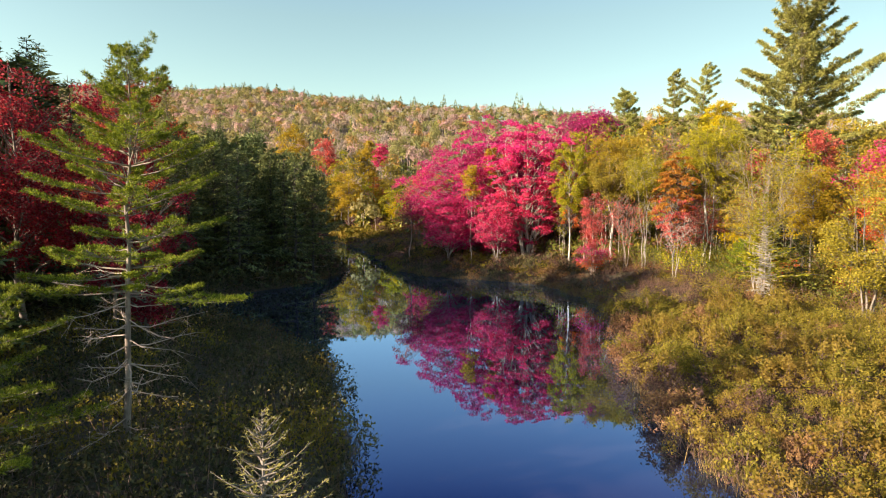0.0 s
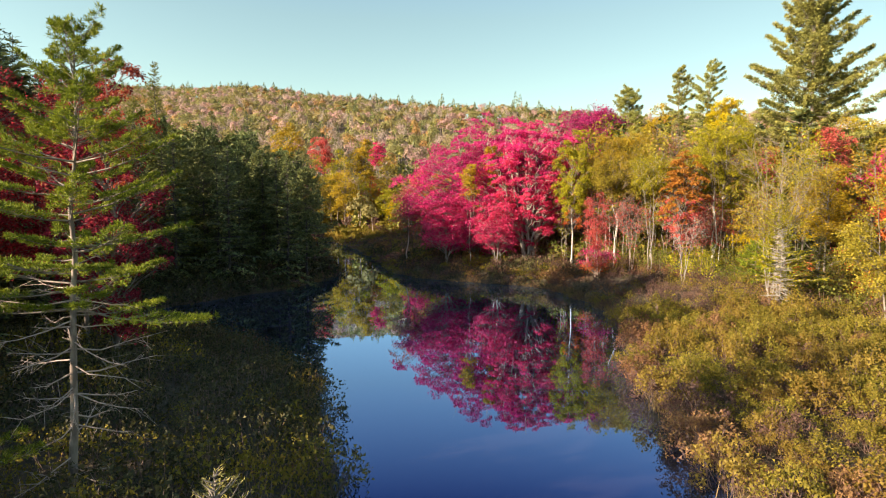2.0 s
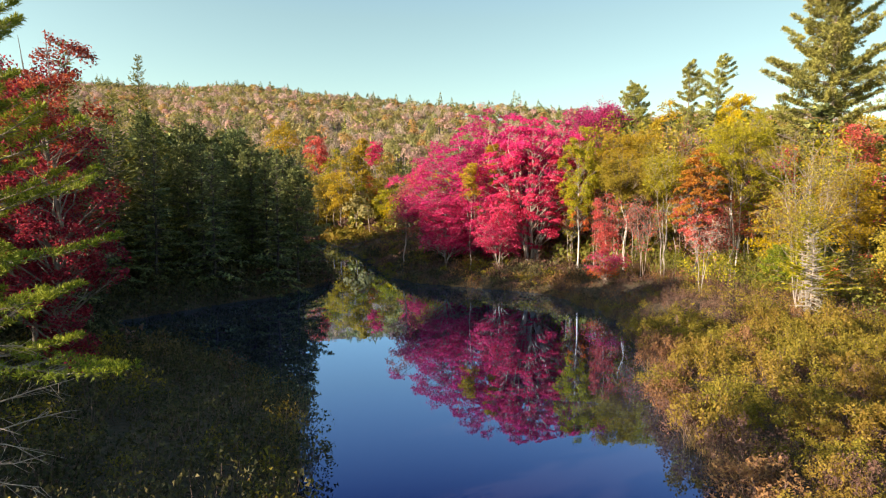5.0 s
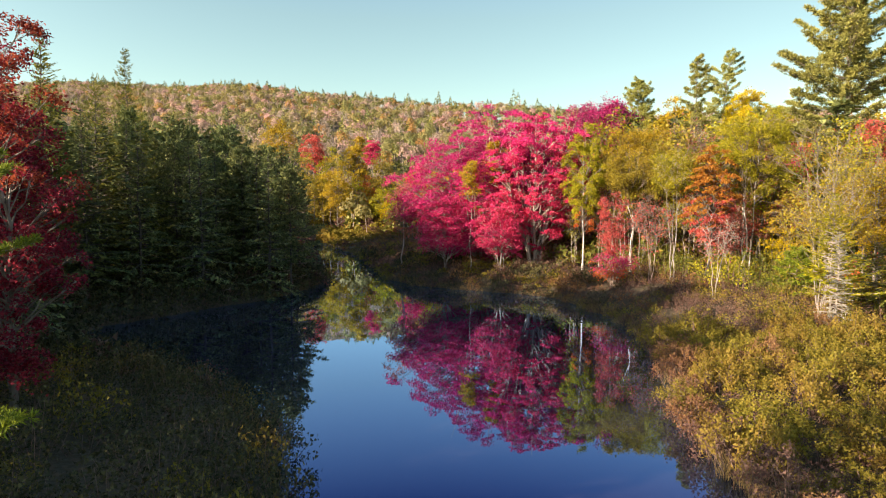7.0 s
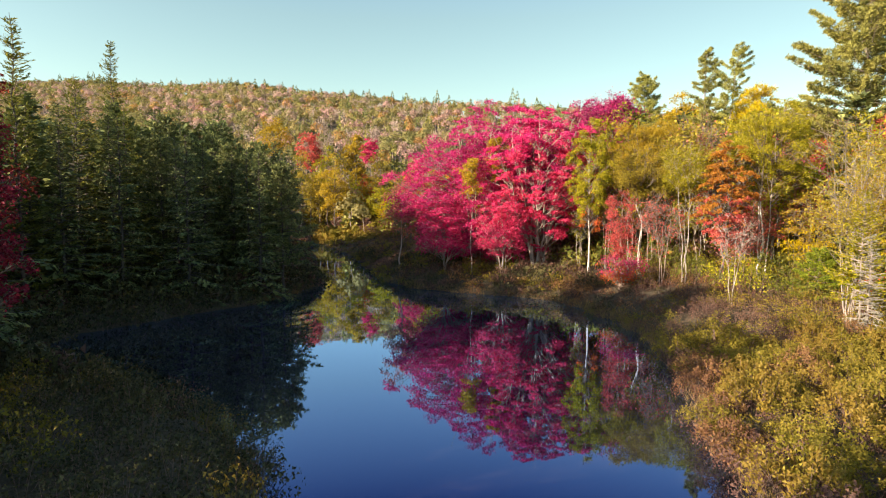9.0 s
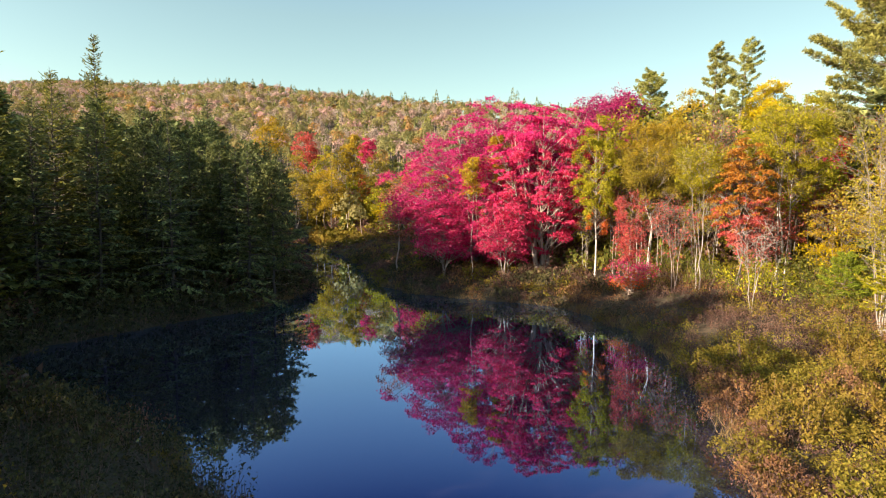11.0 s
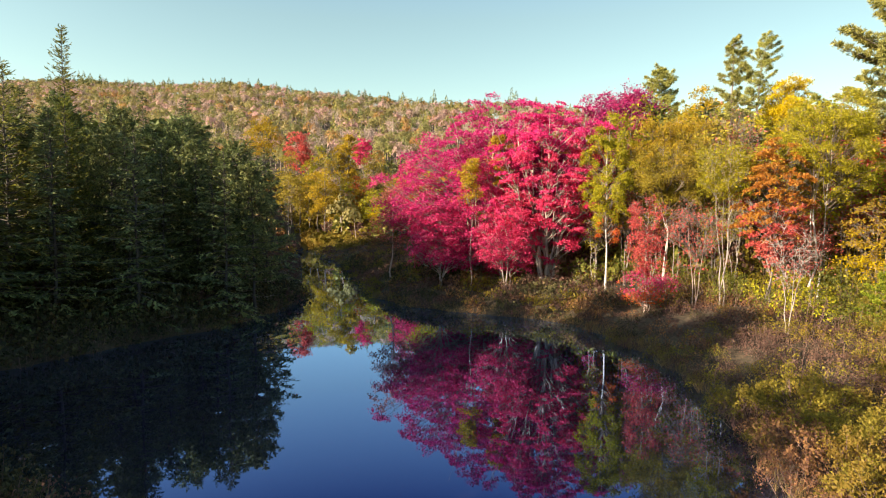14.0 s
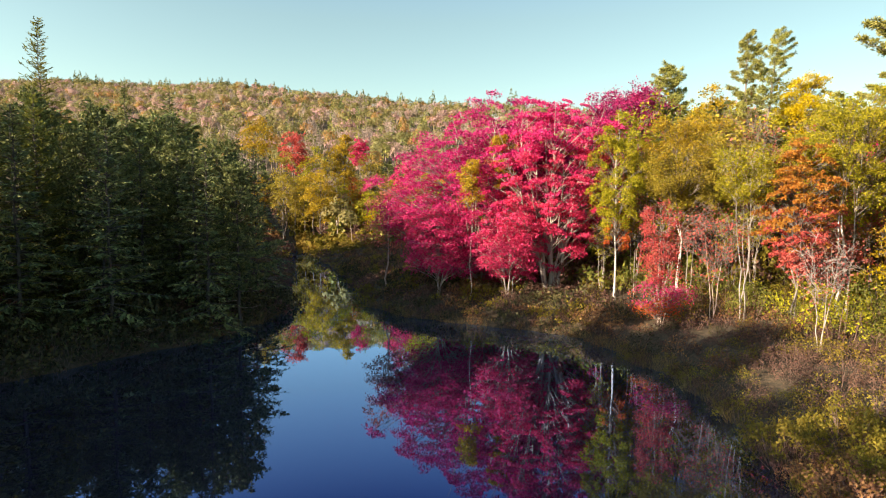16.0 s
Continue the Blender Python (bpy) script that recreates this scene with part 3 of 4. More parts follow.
def hill_woods():
    rng = np.random.default_rng(7)
    g = Geo()
    mats = [HILL_OLIVE, HILL_GREEN, HILL_PINK, HILL_GOLD, HILL_BEIGE, SPRUCE, PINE_FAR, TWIG]
    odds = np.array([0.33, 0.24, 0.13, 0.06, 0.13, 0.06, 0.03, 0.09])
    odds = odds / odds.sum()
    spots = scatter(rng, 19000, -330, 190, 132, 520, 4.7, lambda x, y: (y < 160 + np.interp(x, [-420, -160, -60, 25, 160, 400], [95, 88, 69, 48, 44, 40]) / 0.288) & (abs(x) < 0.85 * y + 20) & (pond_distance(x, y) > 5))
    gz = ground(spots[:, 0], spots[:, 1])
    def fir(x, y, z, h, wide, n, slot):
        u = rng.uniform(0, 1, n) ** 0.85
        ang = rng.uniform(0, 6.283, n)
        r = (1.02 - u) ** 0.75 * wide * rng.uniform(0.45, 1.0, n)
        out = np.stack([np.cos(ang), np.sin(ang), np.full(n, 0.35)], 1)
        c = np.stack([x + np.cos(ang) * r, y + np.sin(ang) * r, z + h * (0.08 + 0.92 * u)], 1)
        d = np.stack([np.cos(ang) * 0.8, np.sin(ang) * 0.8, np.full(n, -0.75)], 1) + rng.normal(size=(n, 3)) * 0.35
        blades(g, c, d, np.cross(d, out) + rng.normal(size=(n, 3)) * 0.5, 1.5 * (1.25 - u), 1.2 * (1.25 - u), slot)

    for (x, y), z in zip(spots, gz):
        k = rng.choice(8, p=odds)
        near = y < 220
        h = rng.uniform(8, 12.5) * (1 if y < 260 else 0.85)
        if k in (5, 6):
            fir(x, y, z, h * rng.uniform(0.95, 1.2), rng.uniform(1.9, 2.8), 110, k)
            continue
        n = 150 if near else 95
        w = rng.uniform(2.7, 4.3)
        m = 4
        lobes = ball(rng, m) * np.array([w * 0.36, w * 0.36, h * 0.10]) + np.array([x, y, z + h * 0.66])
        if k == 7:
            a = lobes[rng.integers(0, m, 70)]
            twigs(g, a - np.array([0, 0, 1.5]), a + ball(rng, 70) * 1.5 + np.array([0, 0, 1.6]), 0.055, 7)
        else:
            shell = ball(rng, n)
            shell[:, 2] = np.abs(shell[:, 2]) * 1.1 - 0.25
            c = lobes[rng.integers(0, m, n)] + shell * np.array([w * 0.62, w * 0.62, h * 0.21]) * rng.uniform(0.8, 1.06, (n, 1))
            s = (0.62 if near else 0.8) * rng.uniform(0.6, 1.3, n)
            nor = unit(shell + ball(rng, n) * 0.16 + np.array([0, 0, 0.15]))
            blades(g, c, np.cross(nor, ball(rng, n)), nor, s, s, k)
        twigs(g, [(x, y, z)], [(x + rng.normal() * 0.5, y, z + h * 0.75)], 0.13, 7)
    # dark firs standing out along the crest
    for x in np.cumsum(rng.exponential(4.6, 92)) - 300:
        top = np.interp(x, [-420, -160, -60, 25, 160, 400], [95, 88, 69, 48, 44, 40])
        y = 138 + top / 0.288 + rng.uniform(-12, 10)
        fir(x, y, float(ground(x, y)), rng.uniform(7.5, 13.0) + (3.5 if rng.uniform() < 0.12 else 0), rng.uniform(2.2, 3.4), 170, 5)
    tagged(new("hill_woods", g.mesh("hill_woods", mats)), "mixed autumn woods covering the far hillside, olive, pink and gold", "woods", kind="stuff")


hill_woods()

# ---------------------------------------------------------------- the far bank: maples, birches and pines
G = "trees of the far bank"


def leafy(name, label, seed, x, y, top, width, low, bark, leaf, group=G, **kw):
    g = float(ground(x, y))
    return plant(name, broadleaf(seed, top - g, width, max(low - g, 0.4), bark, leaf, **kw), bark, leaf if "accent" not in kw else [leaf, kw["accent"]], x, y, label, "tree", group)


def needled(name, label, seed, x, y, top, width, low, bark, leaf, group=G, **kw):
    g = float(ground(x, y))
    return plant(name, conifer(seed, top - g, width, max(low - g, 0.3), **kw), [bark, TWIG], leaf, x, y, label, "tree", group)


leafy("red_maple", "large many-stemmed crimson red maple with pale trunks", 11, 10.3, 69.5, 19.4, 13.2, 3.7, PALE_BARK, MAGENTA, stems=10, limbs=300, fine=4, leaves=34000, size=0.22,
      trunk=0.20, flat=0.11, spread=1.15, mid=0.52, accent=CRIMSON_LOW, accent_low=0.55, deep=0.85, spray=0.74, sparse=0.12)
leafy("red_maple", "broad magenta-crimson red maple leaning over the bank", 12, 5.0, 74.5, 19.9, 23.0, 2.4, PALE_BARK, MAGENTA, stems=8, limbs=470, fine=3, leaves=60000, size=0.22,
      trunk=0.17, flat=0.12, spread=0.9, mid=0.38, accent=CRIMSON, accent_low=0.5, deep=0.55, spray=0.76, shift=1.0, taper=0.26)
leafy("red_maple", "low crimson maple with layered boughs between larger maples", 61, 6.6, 68.8, 9.6, 6.4, 3.0, PALE_BARK, CRIMSON_LOW, stems=4, limbs=60, leaves=6500, size=0.20, trunk=0.08, flat=0.12, spread=0.8, mid=0.45)
leafy("red_maple", "low spreading crimson maple at the edge of the meadow", 62, 0.6, 71.5, 9.4, 7.6, 2.8, PALE_BARK, CRIMSON, stems=3, limbs=60, leaves=7000, size=0.20, trunk=0.08, flat=0.12, spread=0.8, mid=0.45)
leafy("red_maple", "slender pale pink maple half bare of leaves", 13, -4.3, 77.0, 13.7, 5.0, 4.2, TWIG, PINK, limbs=22, leaves=1700, size=0.24, trunk=0.1, flat=0.3)
leafy("yellow_birch", "thin olive-yellow birch between two red maples", 14, 6.3, 70.8, 17.2, 2.8, 11.0, BIRCH_BARK, GOLD, limbs=22, leaves=2200, size=0.22, trunk=0.06)
leafy("yellow_birch", "small thin olive birch with a white stem", 15, 3.4, 69.6, 13.4, 2.4, 9.4, BIRCH_BARK, GOLD, limbs=14, leaves=1100, size=0.22, trunk=0.05)
leafy("white_birch", "yellow-green white birch with a straight white trunk", 16, 14.4, 65.0, 17.2, 4.9, 5.4, BIRCH_BARK, LIME, flat=0.6, limbs=80, leaves=17000, size=0.138, trunk=0.10, mid=0.55, spray=0.8, accent=ORANGE, accent_low=0.14)
leafy("white_birch", "olive-gold birch in thinning leaf", 17, 18.8, 63.3, 17.2, 6.8, 8.6, BIRCH_BARK, GOLD, flat=0.6, limbs=90, leaves=18000, size=0.138, trunk=0.085, stems=2, spread=0.4, spray=0.8, accent=OLIVE, accent_low=0.55)
leafy("maple_sapling", "slim scarlet maple sapling on the bank", 18, 15.8, 59.4, 11.2, 3.2, 3.4, TWIG, ROSE, limbs=40, leaves=3600, size=0.14, trunk=0.05, stems=3, spread=0.5, flat=0.6)
leafy("maple_sapling", "low red and orange maple bush on the bank", 19, 15.4, 58.4, 4.9, 4.4, 2.0, TWIG, CRIMSON_LOW, limbs=30, leaves=1700, size=0.15, trunk=0.05, stems=4, spread=0.8, accent=ORANGE, accent_low=0.4)
leafy("red_maple", "purple-red maple top standing behind the birches", 20, 20.6, 80.0, 22.3, 8.6, 13.5, BARK, PURPLE, mid=0.65, limbs=54, leaves=9500, size=0.22, trunk=0.2)
needled("white_pine", "bushy yellow-green white pine behind the birches", 21, 27.6, 88.0, 25.8, 7.0, 9.0, PINE_BARK, PINE_FAR, kind="pine", step=0.75, per=6, sprays=40, size=0.36, wide=0.16, trunk=0.3, ragged=0.5)
leafy("poplar", "gold poplar standing behind the birches", 22, 31.9, 86.0, 24.4, 5.2, 14.0, BARK, GOLD, limbs=22, leaves=2600, size=0.32, trunk=0.18)
needled("white_pine", "thin-topped white pine above the far bank", 23, 30.5, 76.4, 25.9, 5.2, 9.0, PINE_BARK, PINE_FAR, kind="pine", step=0.9, per=5, sprays=40, size=0.32, wide=0.15, trunk=0.26, ragged=0.6)
needled("white_pine", "wind-bent white pine leaning above the far bank", 24, 36.0, 85.0, 28.8, 7.2, 10.0, PINE_BARK, PINE_FAR, kind="pine", step=0.95, per=5, sprays=44, size=0.34, wide=0.15, trunk=0.3, lean=(0.11, 0), ragged=0.7)
leafy("poplar", "bright yellow poplar on the far bank", 25, 36.6, 77.5, 23.2, 6.6, 14.5, BARK, YELLOW, limbs=60, leaves=9000, size=0.20, trunk=0.18, spray=0.85)
leafy("bare_maple", "bare grey-pink maple crown with few leaves", 26, 27.0, 70.0, 18.5, 6.6, 10.5, TWIG, PINK, limbs=52, leaves=520, size=0.18, trunk=0.11, stems=3, spread=0.6, flat=1.2)
leafy("white_birch", "many-stemmed birch with olive top and bare limbs", 27, 20.0, 56.6, 13.7, 4.4, 9.4, PALE_BARK, LIME, stems=4, limbs=50, leaves=7000, size=0.135, trunk=0.055, spread=0.75, flat=0.6, mid=0.55)
leafy("bare_maple", "slim maple with a few dusky crimson leaves", 63, 18.4, 57.4, 10.2, 4.8, 4.6, TWIG, ROSE, limbs=40, leaves=480, size=0.17, trunk=0.05, stems=3, spread=0.6, flat=0.6)
leafy("maple", "orange and rose-red maple in full autumn colour", 28, 22.2, 54.8, 13.6, 4.8, 5.0, BARK, AMBER, limbs=90, leaves=9500, size=0.16, trunk=0.09, stems=2, spread=0.4, flat=0.2, spray=0.8, accent=ROSE, accent_low=0.34)
leafy("maple", "low layered red maple below a white birch", 64, 25.4, 57.6, 8.6, 5.4, 4.6, TWIG, ROSE, limbs=44, leaves=1700, size=0.16, trunk=0.045, stems=2, spread=0.6, flat=0.12)
leafy("white_birch", "tall yellow-green birch with a forked white trunk", 29, 26.1, 56.0, 17.2, 7.3, 9.2, BIRCH_BARK, LIME, flat=0.55, stems=3, limbs=120, leaves=25000, size=0.128, trunk=0.11, spread=0.4, mid=0.48, spray=0.75)
leafy("maple_sapling", "thin forked sapling with a few pinkish leaves", 30, 20.3, 49.7, 8.2, 4.0, 4.6, PALE_BARK, PINK, stems=3, limbs=20, leaves=260, size=0.15, trunk=0.05, spread=0.9, flat=0.8, fine=4)
leafy("poplar", "golden poplar at the wood's edge", 31, 33.1, 52.0, 13.4, 4.6, 4.6, BARK, GOLD, limbs=34, leaves=6000, size=0.15, trunk=0.13, accent=YELLOW, accent_low=0.4)
needled("white_pine", "large spreading white pine towering over the wood", 32, 38.9, 63.0, 29.1, 14.0, 8.0, PINE_BARK, PINE_FAR, kind="pine", step=1.05, per=8, sprays=120, size=0.36, wide=0.19, needles=12, trunk=0.42, ragged=0.6)
leafy("birch_clump", "bare pale birch clump with many crooked stems", 33, 24.2, 43.5, 14.8, 7.4, 5.0, GREY_BARK, OLIVE, stems=7, limbs=64, leaves=3400, size=0.13, trunk=0.05, spread=1.2, flat=0.7, sparse=0.5, fine=5)
needled("larch", "feathery yellow-green larch at the foot of bare birches", 65, 23.7, 42.2, 9.4, 4.6, 3.4, GREY_BARK, LIME, kind="larch", step=0.3, per=6, sprays=46, size=0.2, wide=0.34, trunk=0.05, ragged=0.5)
needled("dead_spruce", "grey lichen-hung dead spruce at the wood's edge", 66, 23.2, 40.9, 7.0, 2.0, 1.4, GREY_BARK, LICHEN, kind="spruce", step=0.24, per=7, sprays=22, size=0.13, wide=0.2, trunk=0.05, ragged=0.55)
needled("spruce", "low dark green spruce beside bare birches", 67, 27.6, 43.6, 6.4, 4.6, 1.0, BARK, GREEN, step=0.32, per=7, sprays=20, size=0.22, trunk=0.07)
needled("white_pine", "bright green pine sapling in the undergrowth", 68, 26.3, 49.6, 5.4, 3.4, 1.6, PINE_BARK, PINE, kind="pine", step=0.4, per=6, sprays=26, size=0.17, wide=0.2, trunk=0.05, cone=0.6)
leafy("alder", "broad olive-green alder on the bank", 34, 28.6, 38.0, 11.0, 6.2, 2.2, BARK, OLIVE, stems=4, limbs=46, leaves=10000, size=0.15, trunk=0.11, spread=0.8)
leafy("maple", "small golden maple between bare birches", 69, 27.8, 52.6, 9.8, 4.4, 4.4, TWIG, GOLD, limbs=40, leaves=3000, size=0.15, trunk=0.05, stems=2, spread=0.6, flat=0.2, accent=YELLOW, accent_low=0.4)
leafy("maple", "red maple crown among birches", 35, 37.8, 58.0, 16.6, 4.4, 10.5, BARK, ROSE, limbs=34, leaves=3200, size=0.19, trunk=0.15)
leafy("maple", "orange maple at the wood's edge", 36, 34.5, 44.0, 11.5, 5.0, 4.0, BARK, ORANGE, limbs=34, leaves=5500, size=0.15, trunk=0.12)
needled("spruce", "small dark green spruce among birches", 37, 36.5, 52.0, 14.0, 3.8, 4.0, BARK, SPRUCE, step=0.5, per=6, sprays=13, size=0.4)
leafy("maple", "crimson maple crown at the wood's edge", 38, 42.6, 56.0, 15.0, 4.8, 9.5, BARK, CRIMSON, limbs=34, leaves=3200, size=0.19, trunk=0.15)
leafy("poplar", "slender gold poplar beside bare birches", 39, 32.0, 49.5, 13.4, 3.4, 4.2, BARK, GOLD, limbs=28, leaves=3800, size=0.14, trunk=0.1)
leafy("birch_clump", "slim bare birch with crooked white stems", 40, 27.4, 47.6, 13.0, 4.4, 6.5, PALE_BARK, GOLD, stems=3, limbs=36, leaves=900, size=0.16, trunk=0.055, spread=0.9, flat=0.8, sparse=0.4, fine=5)



def saplings():
    rng = np.random.default_rng(77)
    made = []
    for i, (leaf, lab) in enumerate([(PINK, "thin grey sapling with a few pink leaves"), (LIME, "thin grey sapling with a few yellow-green leaves"), (OLIVE, "thin grey sapling with a few olive leaves")]):
        made.append((broadleaf(410 + i, 8.5, 3.0, 3.6, GREY_BARK, leaf, limbs=20, leaves=420, size=0.17, trunk=0.05, flat=0.5, fine=4, sides=3, stems=2, spread=0.7), leaf, lab))
    first = {}
    for x, y in scatter(rng, 260, 12.5, 34, 55.5, 68.5, 2.5, lambda x, y: (pond_distance(x, y) > 6) & (y > 74 - 0.55 * x))[:26]:
        k = int(rng.integers(0, 3))
        wc, leaf, lab = made[k]
        m = pose(x, y, float(ground(x, y)), 0, 0, rng.uniform(0, 360)) @ Matrix.Diagonal((*[rng.uniform(0.75, 1.3)] * 3, 1))
        if k not in first:
            first[k] = plant("sapling", wc, PALE_BARK, leaf, x, y, lab, "tree", G)
            first[k].matrix_basis = m
        else:
            copy_thing(first[k], Matrix.Identity(4)).matrix_basis = m


saplings()

# ---------------------------------------------------------------- the centre bank beyond the stream
C = "trees beyond the stream"
leafy("poplar", "golden yellow poplar beyond the stream", 50, -22.9, 139.1, 20.8, 8.3, 4.7, BARK, GOLD, C, limbs=34, leaves=3400, size=0.4, trunk=0.16)
leafy("poplar", "tall gold poplar below the hill", 51, -19.6, 150.0, 27.8, 6.0, 11.0, BARK, GOLD, C, limbs=24, leaves=1900, size=0.5, trunk=0.2)
leafy("white_birch", "olive birch with pale trunk beyond the stream", 52, -20.3, 143.1, 16.3, 7.6, 4.5, BIRCH_BARK, LIME, C, limbs=26, leaves=1700, size=0.36, trunk=0.18)
leafy("alder", "olive alder beyond the stream", 53, -12.3, 136.8, 14.5, 6.4, 4.0, BARK, LIME, C, limbs=24, leaves=2000, size=0.36, trunk=0.12)
leafy("maple", "orange maple beyond the stream", 54, -16.6, 148.3, 16.9, 6.9, 7.3, BARK, ORANGE, C, limbs=22, leaves=1500, size=0.4, trunk=0.12)
leafy("bare_maple", "bare tree with a few olive leaves beyond the stream", 55, -32.4, 148.3, 16.6, 5.8, 4.3, TWIG, OLIVE, C, limbs=36, leaves=500, size=0.3, trunk=0.13, flat=1.0)
leafy("maple", "crimson maple on the lower hillside", 56, -30.4, 148.0, 26.8, 6.4, 16.5, BARK, ROSE, C, limbs=44, leaves=2600, size=0.38, trunk=0.2)
leafy("maple", "magenta maple on the lower hillside", 57, -17.0, 158.0, 26.2, 5.2, 18.6, BARK, CRIMSON, C, limbs=36, leaves=1900, size=0.38, trunk=0.2)
leafy("maple", "broad gold maple on the lower hillside", 58, -44.9, 170.0, 32.8, 9.2, 22.0, BARK, GOLD, C, limbs=26, leaves=1700, size=0.55, trunk=0.2)
leafy("alder", "bright yellow alder bush at the wood's edge", 59, -10.7, 134.5, 11.4, 4.8, 3.1, BARK, YELLOW, C, limbs=18, leaves=1500, size=0.33, trunk=0.08)
for i, (x, y, top, wd, low, leaf, name, lab) in enumerate([
        (-27.6, 144.8, 18.8, 6.9, 5.6, OLIVE, "alder", "olive alder beyond the stream"), (-14.5, 142.5, 16.5, 5.8, 5.6, GOLD, "poplar", "golden poplar beyond the stream"),
        (-7.3, 137.9, 13.4, 5.3, 3.3, LIME, "alder", "yellow-green alder beyond the stream"), (-4.3, 133.3, 14.1, 5.8, 4.5, PINK, "maple", "faded pink maple beyond the stream"),
        (-31, 141, 21, 7, 9, OLIVE, "white_birch", "olive birch below the hill"), (-26, 147, 23.5, 6.5, 11, LIME, "white_birch", "yellow-green birch below the hill"),
        (-13, 143, 21, 6.5, 10, OLIVE, "white_birch", "olive birch below the hill"), (-8.0, 155.2, 20.0, 6.9, 7.9, GREEN, "alder", "dull green alder below the hill"),
        (-0.9, 147.1, 18.3, 6.9, 6.8, GOLD, "poplar", "golden poplar below the hill"), (-40.2, 151.8, 18.3, 6.9, 5.6, GOLD, "poplar", "golden poplar beyond the stream")]):
    leafy(name, lab, 150 + i, x, y, top, wd, low, BARK, leaf, C, limbs=24, leaves=1700, size=0.38, trunk=0.13)
needled("spruce", "dark spruce on the lower hillside", 60, -17.2, 190.0, 25.0, 5.0, 13.0, BARK, SPRUCE, C, step=0.9, per=6, sprays=8, size=0.7)

# ---------------------------------------------------------------- the west bank: pines, red maples and dark spruces
W = "trees of the west bank"
needled("white_pine", "young white pine with pale trunk and dead lower limbs", 70, -8.6, 15.1, 12.5, 5.0, 6.2, PINE_BARK, PINE, W, kind="pine", step=0.52, per=6, sprays=105, size=0.115, wide=0.14, needles=14, trunk=0.10, dead=34, lean=(0.035, 0.02), ragged=0.5, cone=0.6)
needled("white_pine", "young white pine with drooping lower branches", 71, -11.4, 12.8, 9.4, 5.2, 2.8, PINE_BARK, PINE, W, kind="pine", step=0.5, per=5, sprays=75, size=0.125, wide=0.13, needles=13, trunk=0.14, dead=24, ragged=0.45, cone=0.7)
needled("larch", "small straw-coloured larch with upswept twigs", 72, -3.35, 10.3, 4.7, 3.3, 1.4, BARK, LARCH, W, kind="larch", step=0.22, per=6, sprays=24, size=0.085, wide=0.24, trunk=0.045, ragged=0.35)
leafy("red_maple", "dark red maple in the shade of the west bank", 73, -16.9, 29.0, 16.0, 6.0, 3.4, BARK, SHADED_RED, W, limbs=52, leaves=13000, size=0.15, trunk=0.13, flat=0.5)
leafy("red_maple", "tall purple-red maple on the west bank", 74, -20.2, 27.0, 15.8, 6.4, 4.5, BARK, SHADED_RED, W, limbs=44, leaves=11000, size=0.15, trunk=0.18, flat=0.5)
# Its lower crown takes the shade-darkened red, its top the brighter one.
leafy("red_maple", "red and orange maple beside a dark spruce", 75, -13.6, 25.7, 15.1, 4.8, 2.4, BARK, RUST_RED, W, limbs=70, leaves=13000, size=0.13, trunk=0.12, flat=0.5, spray=0.8, accent=SHADED_RED, accent_low=0.62)
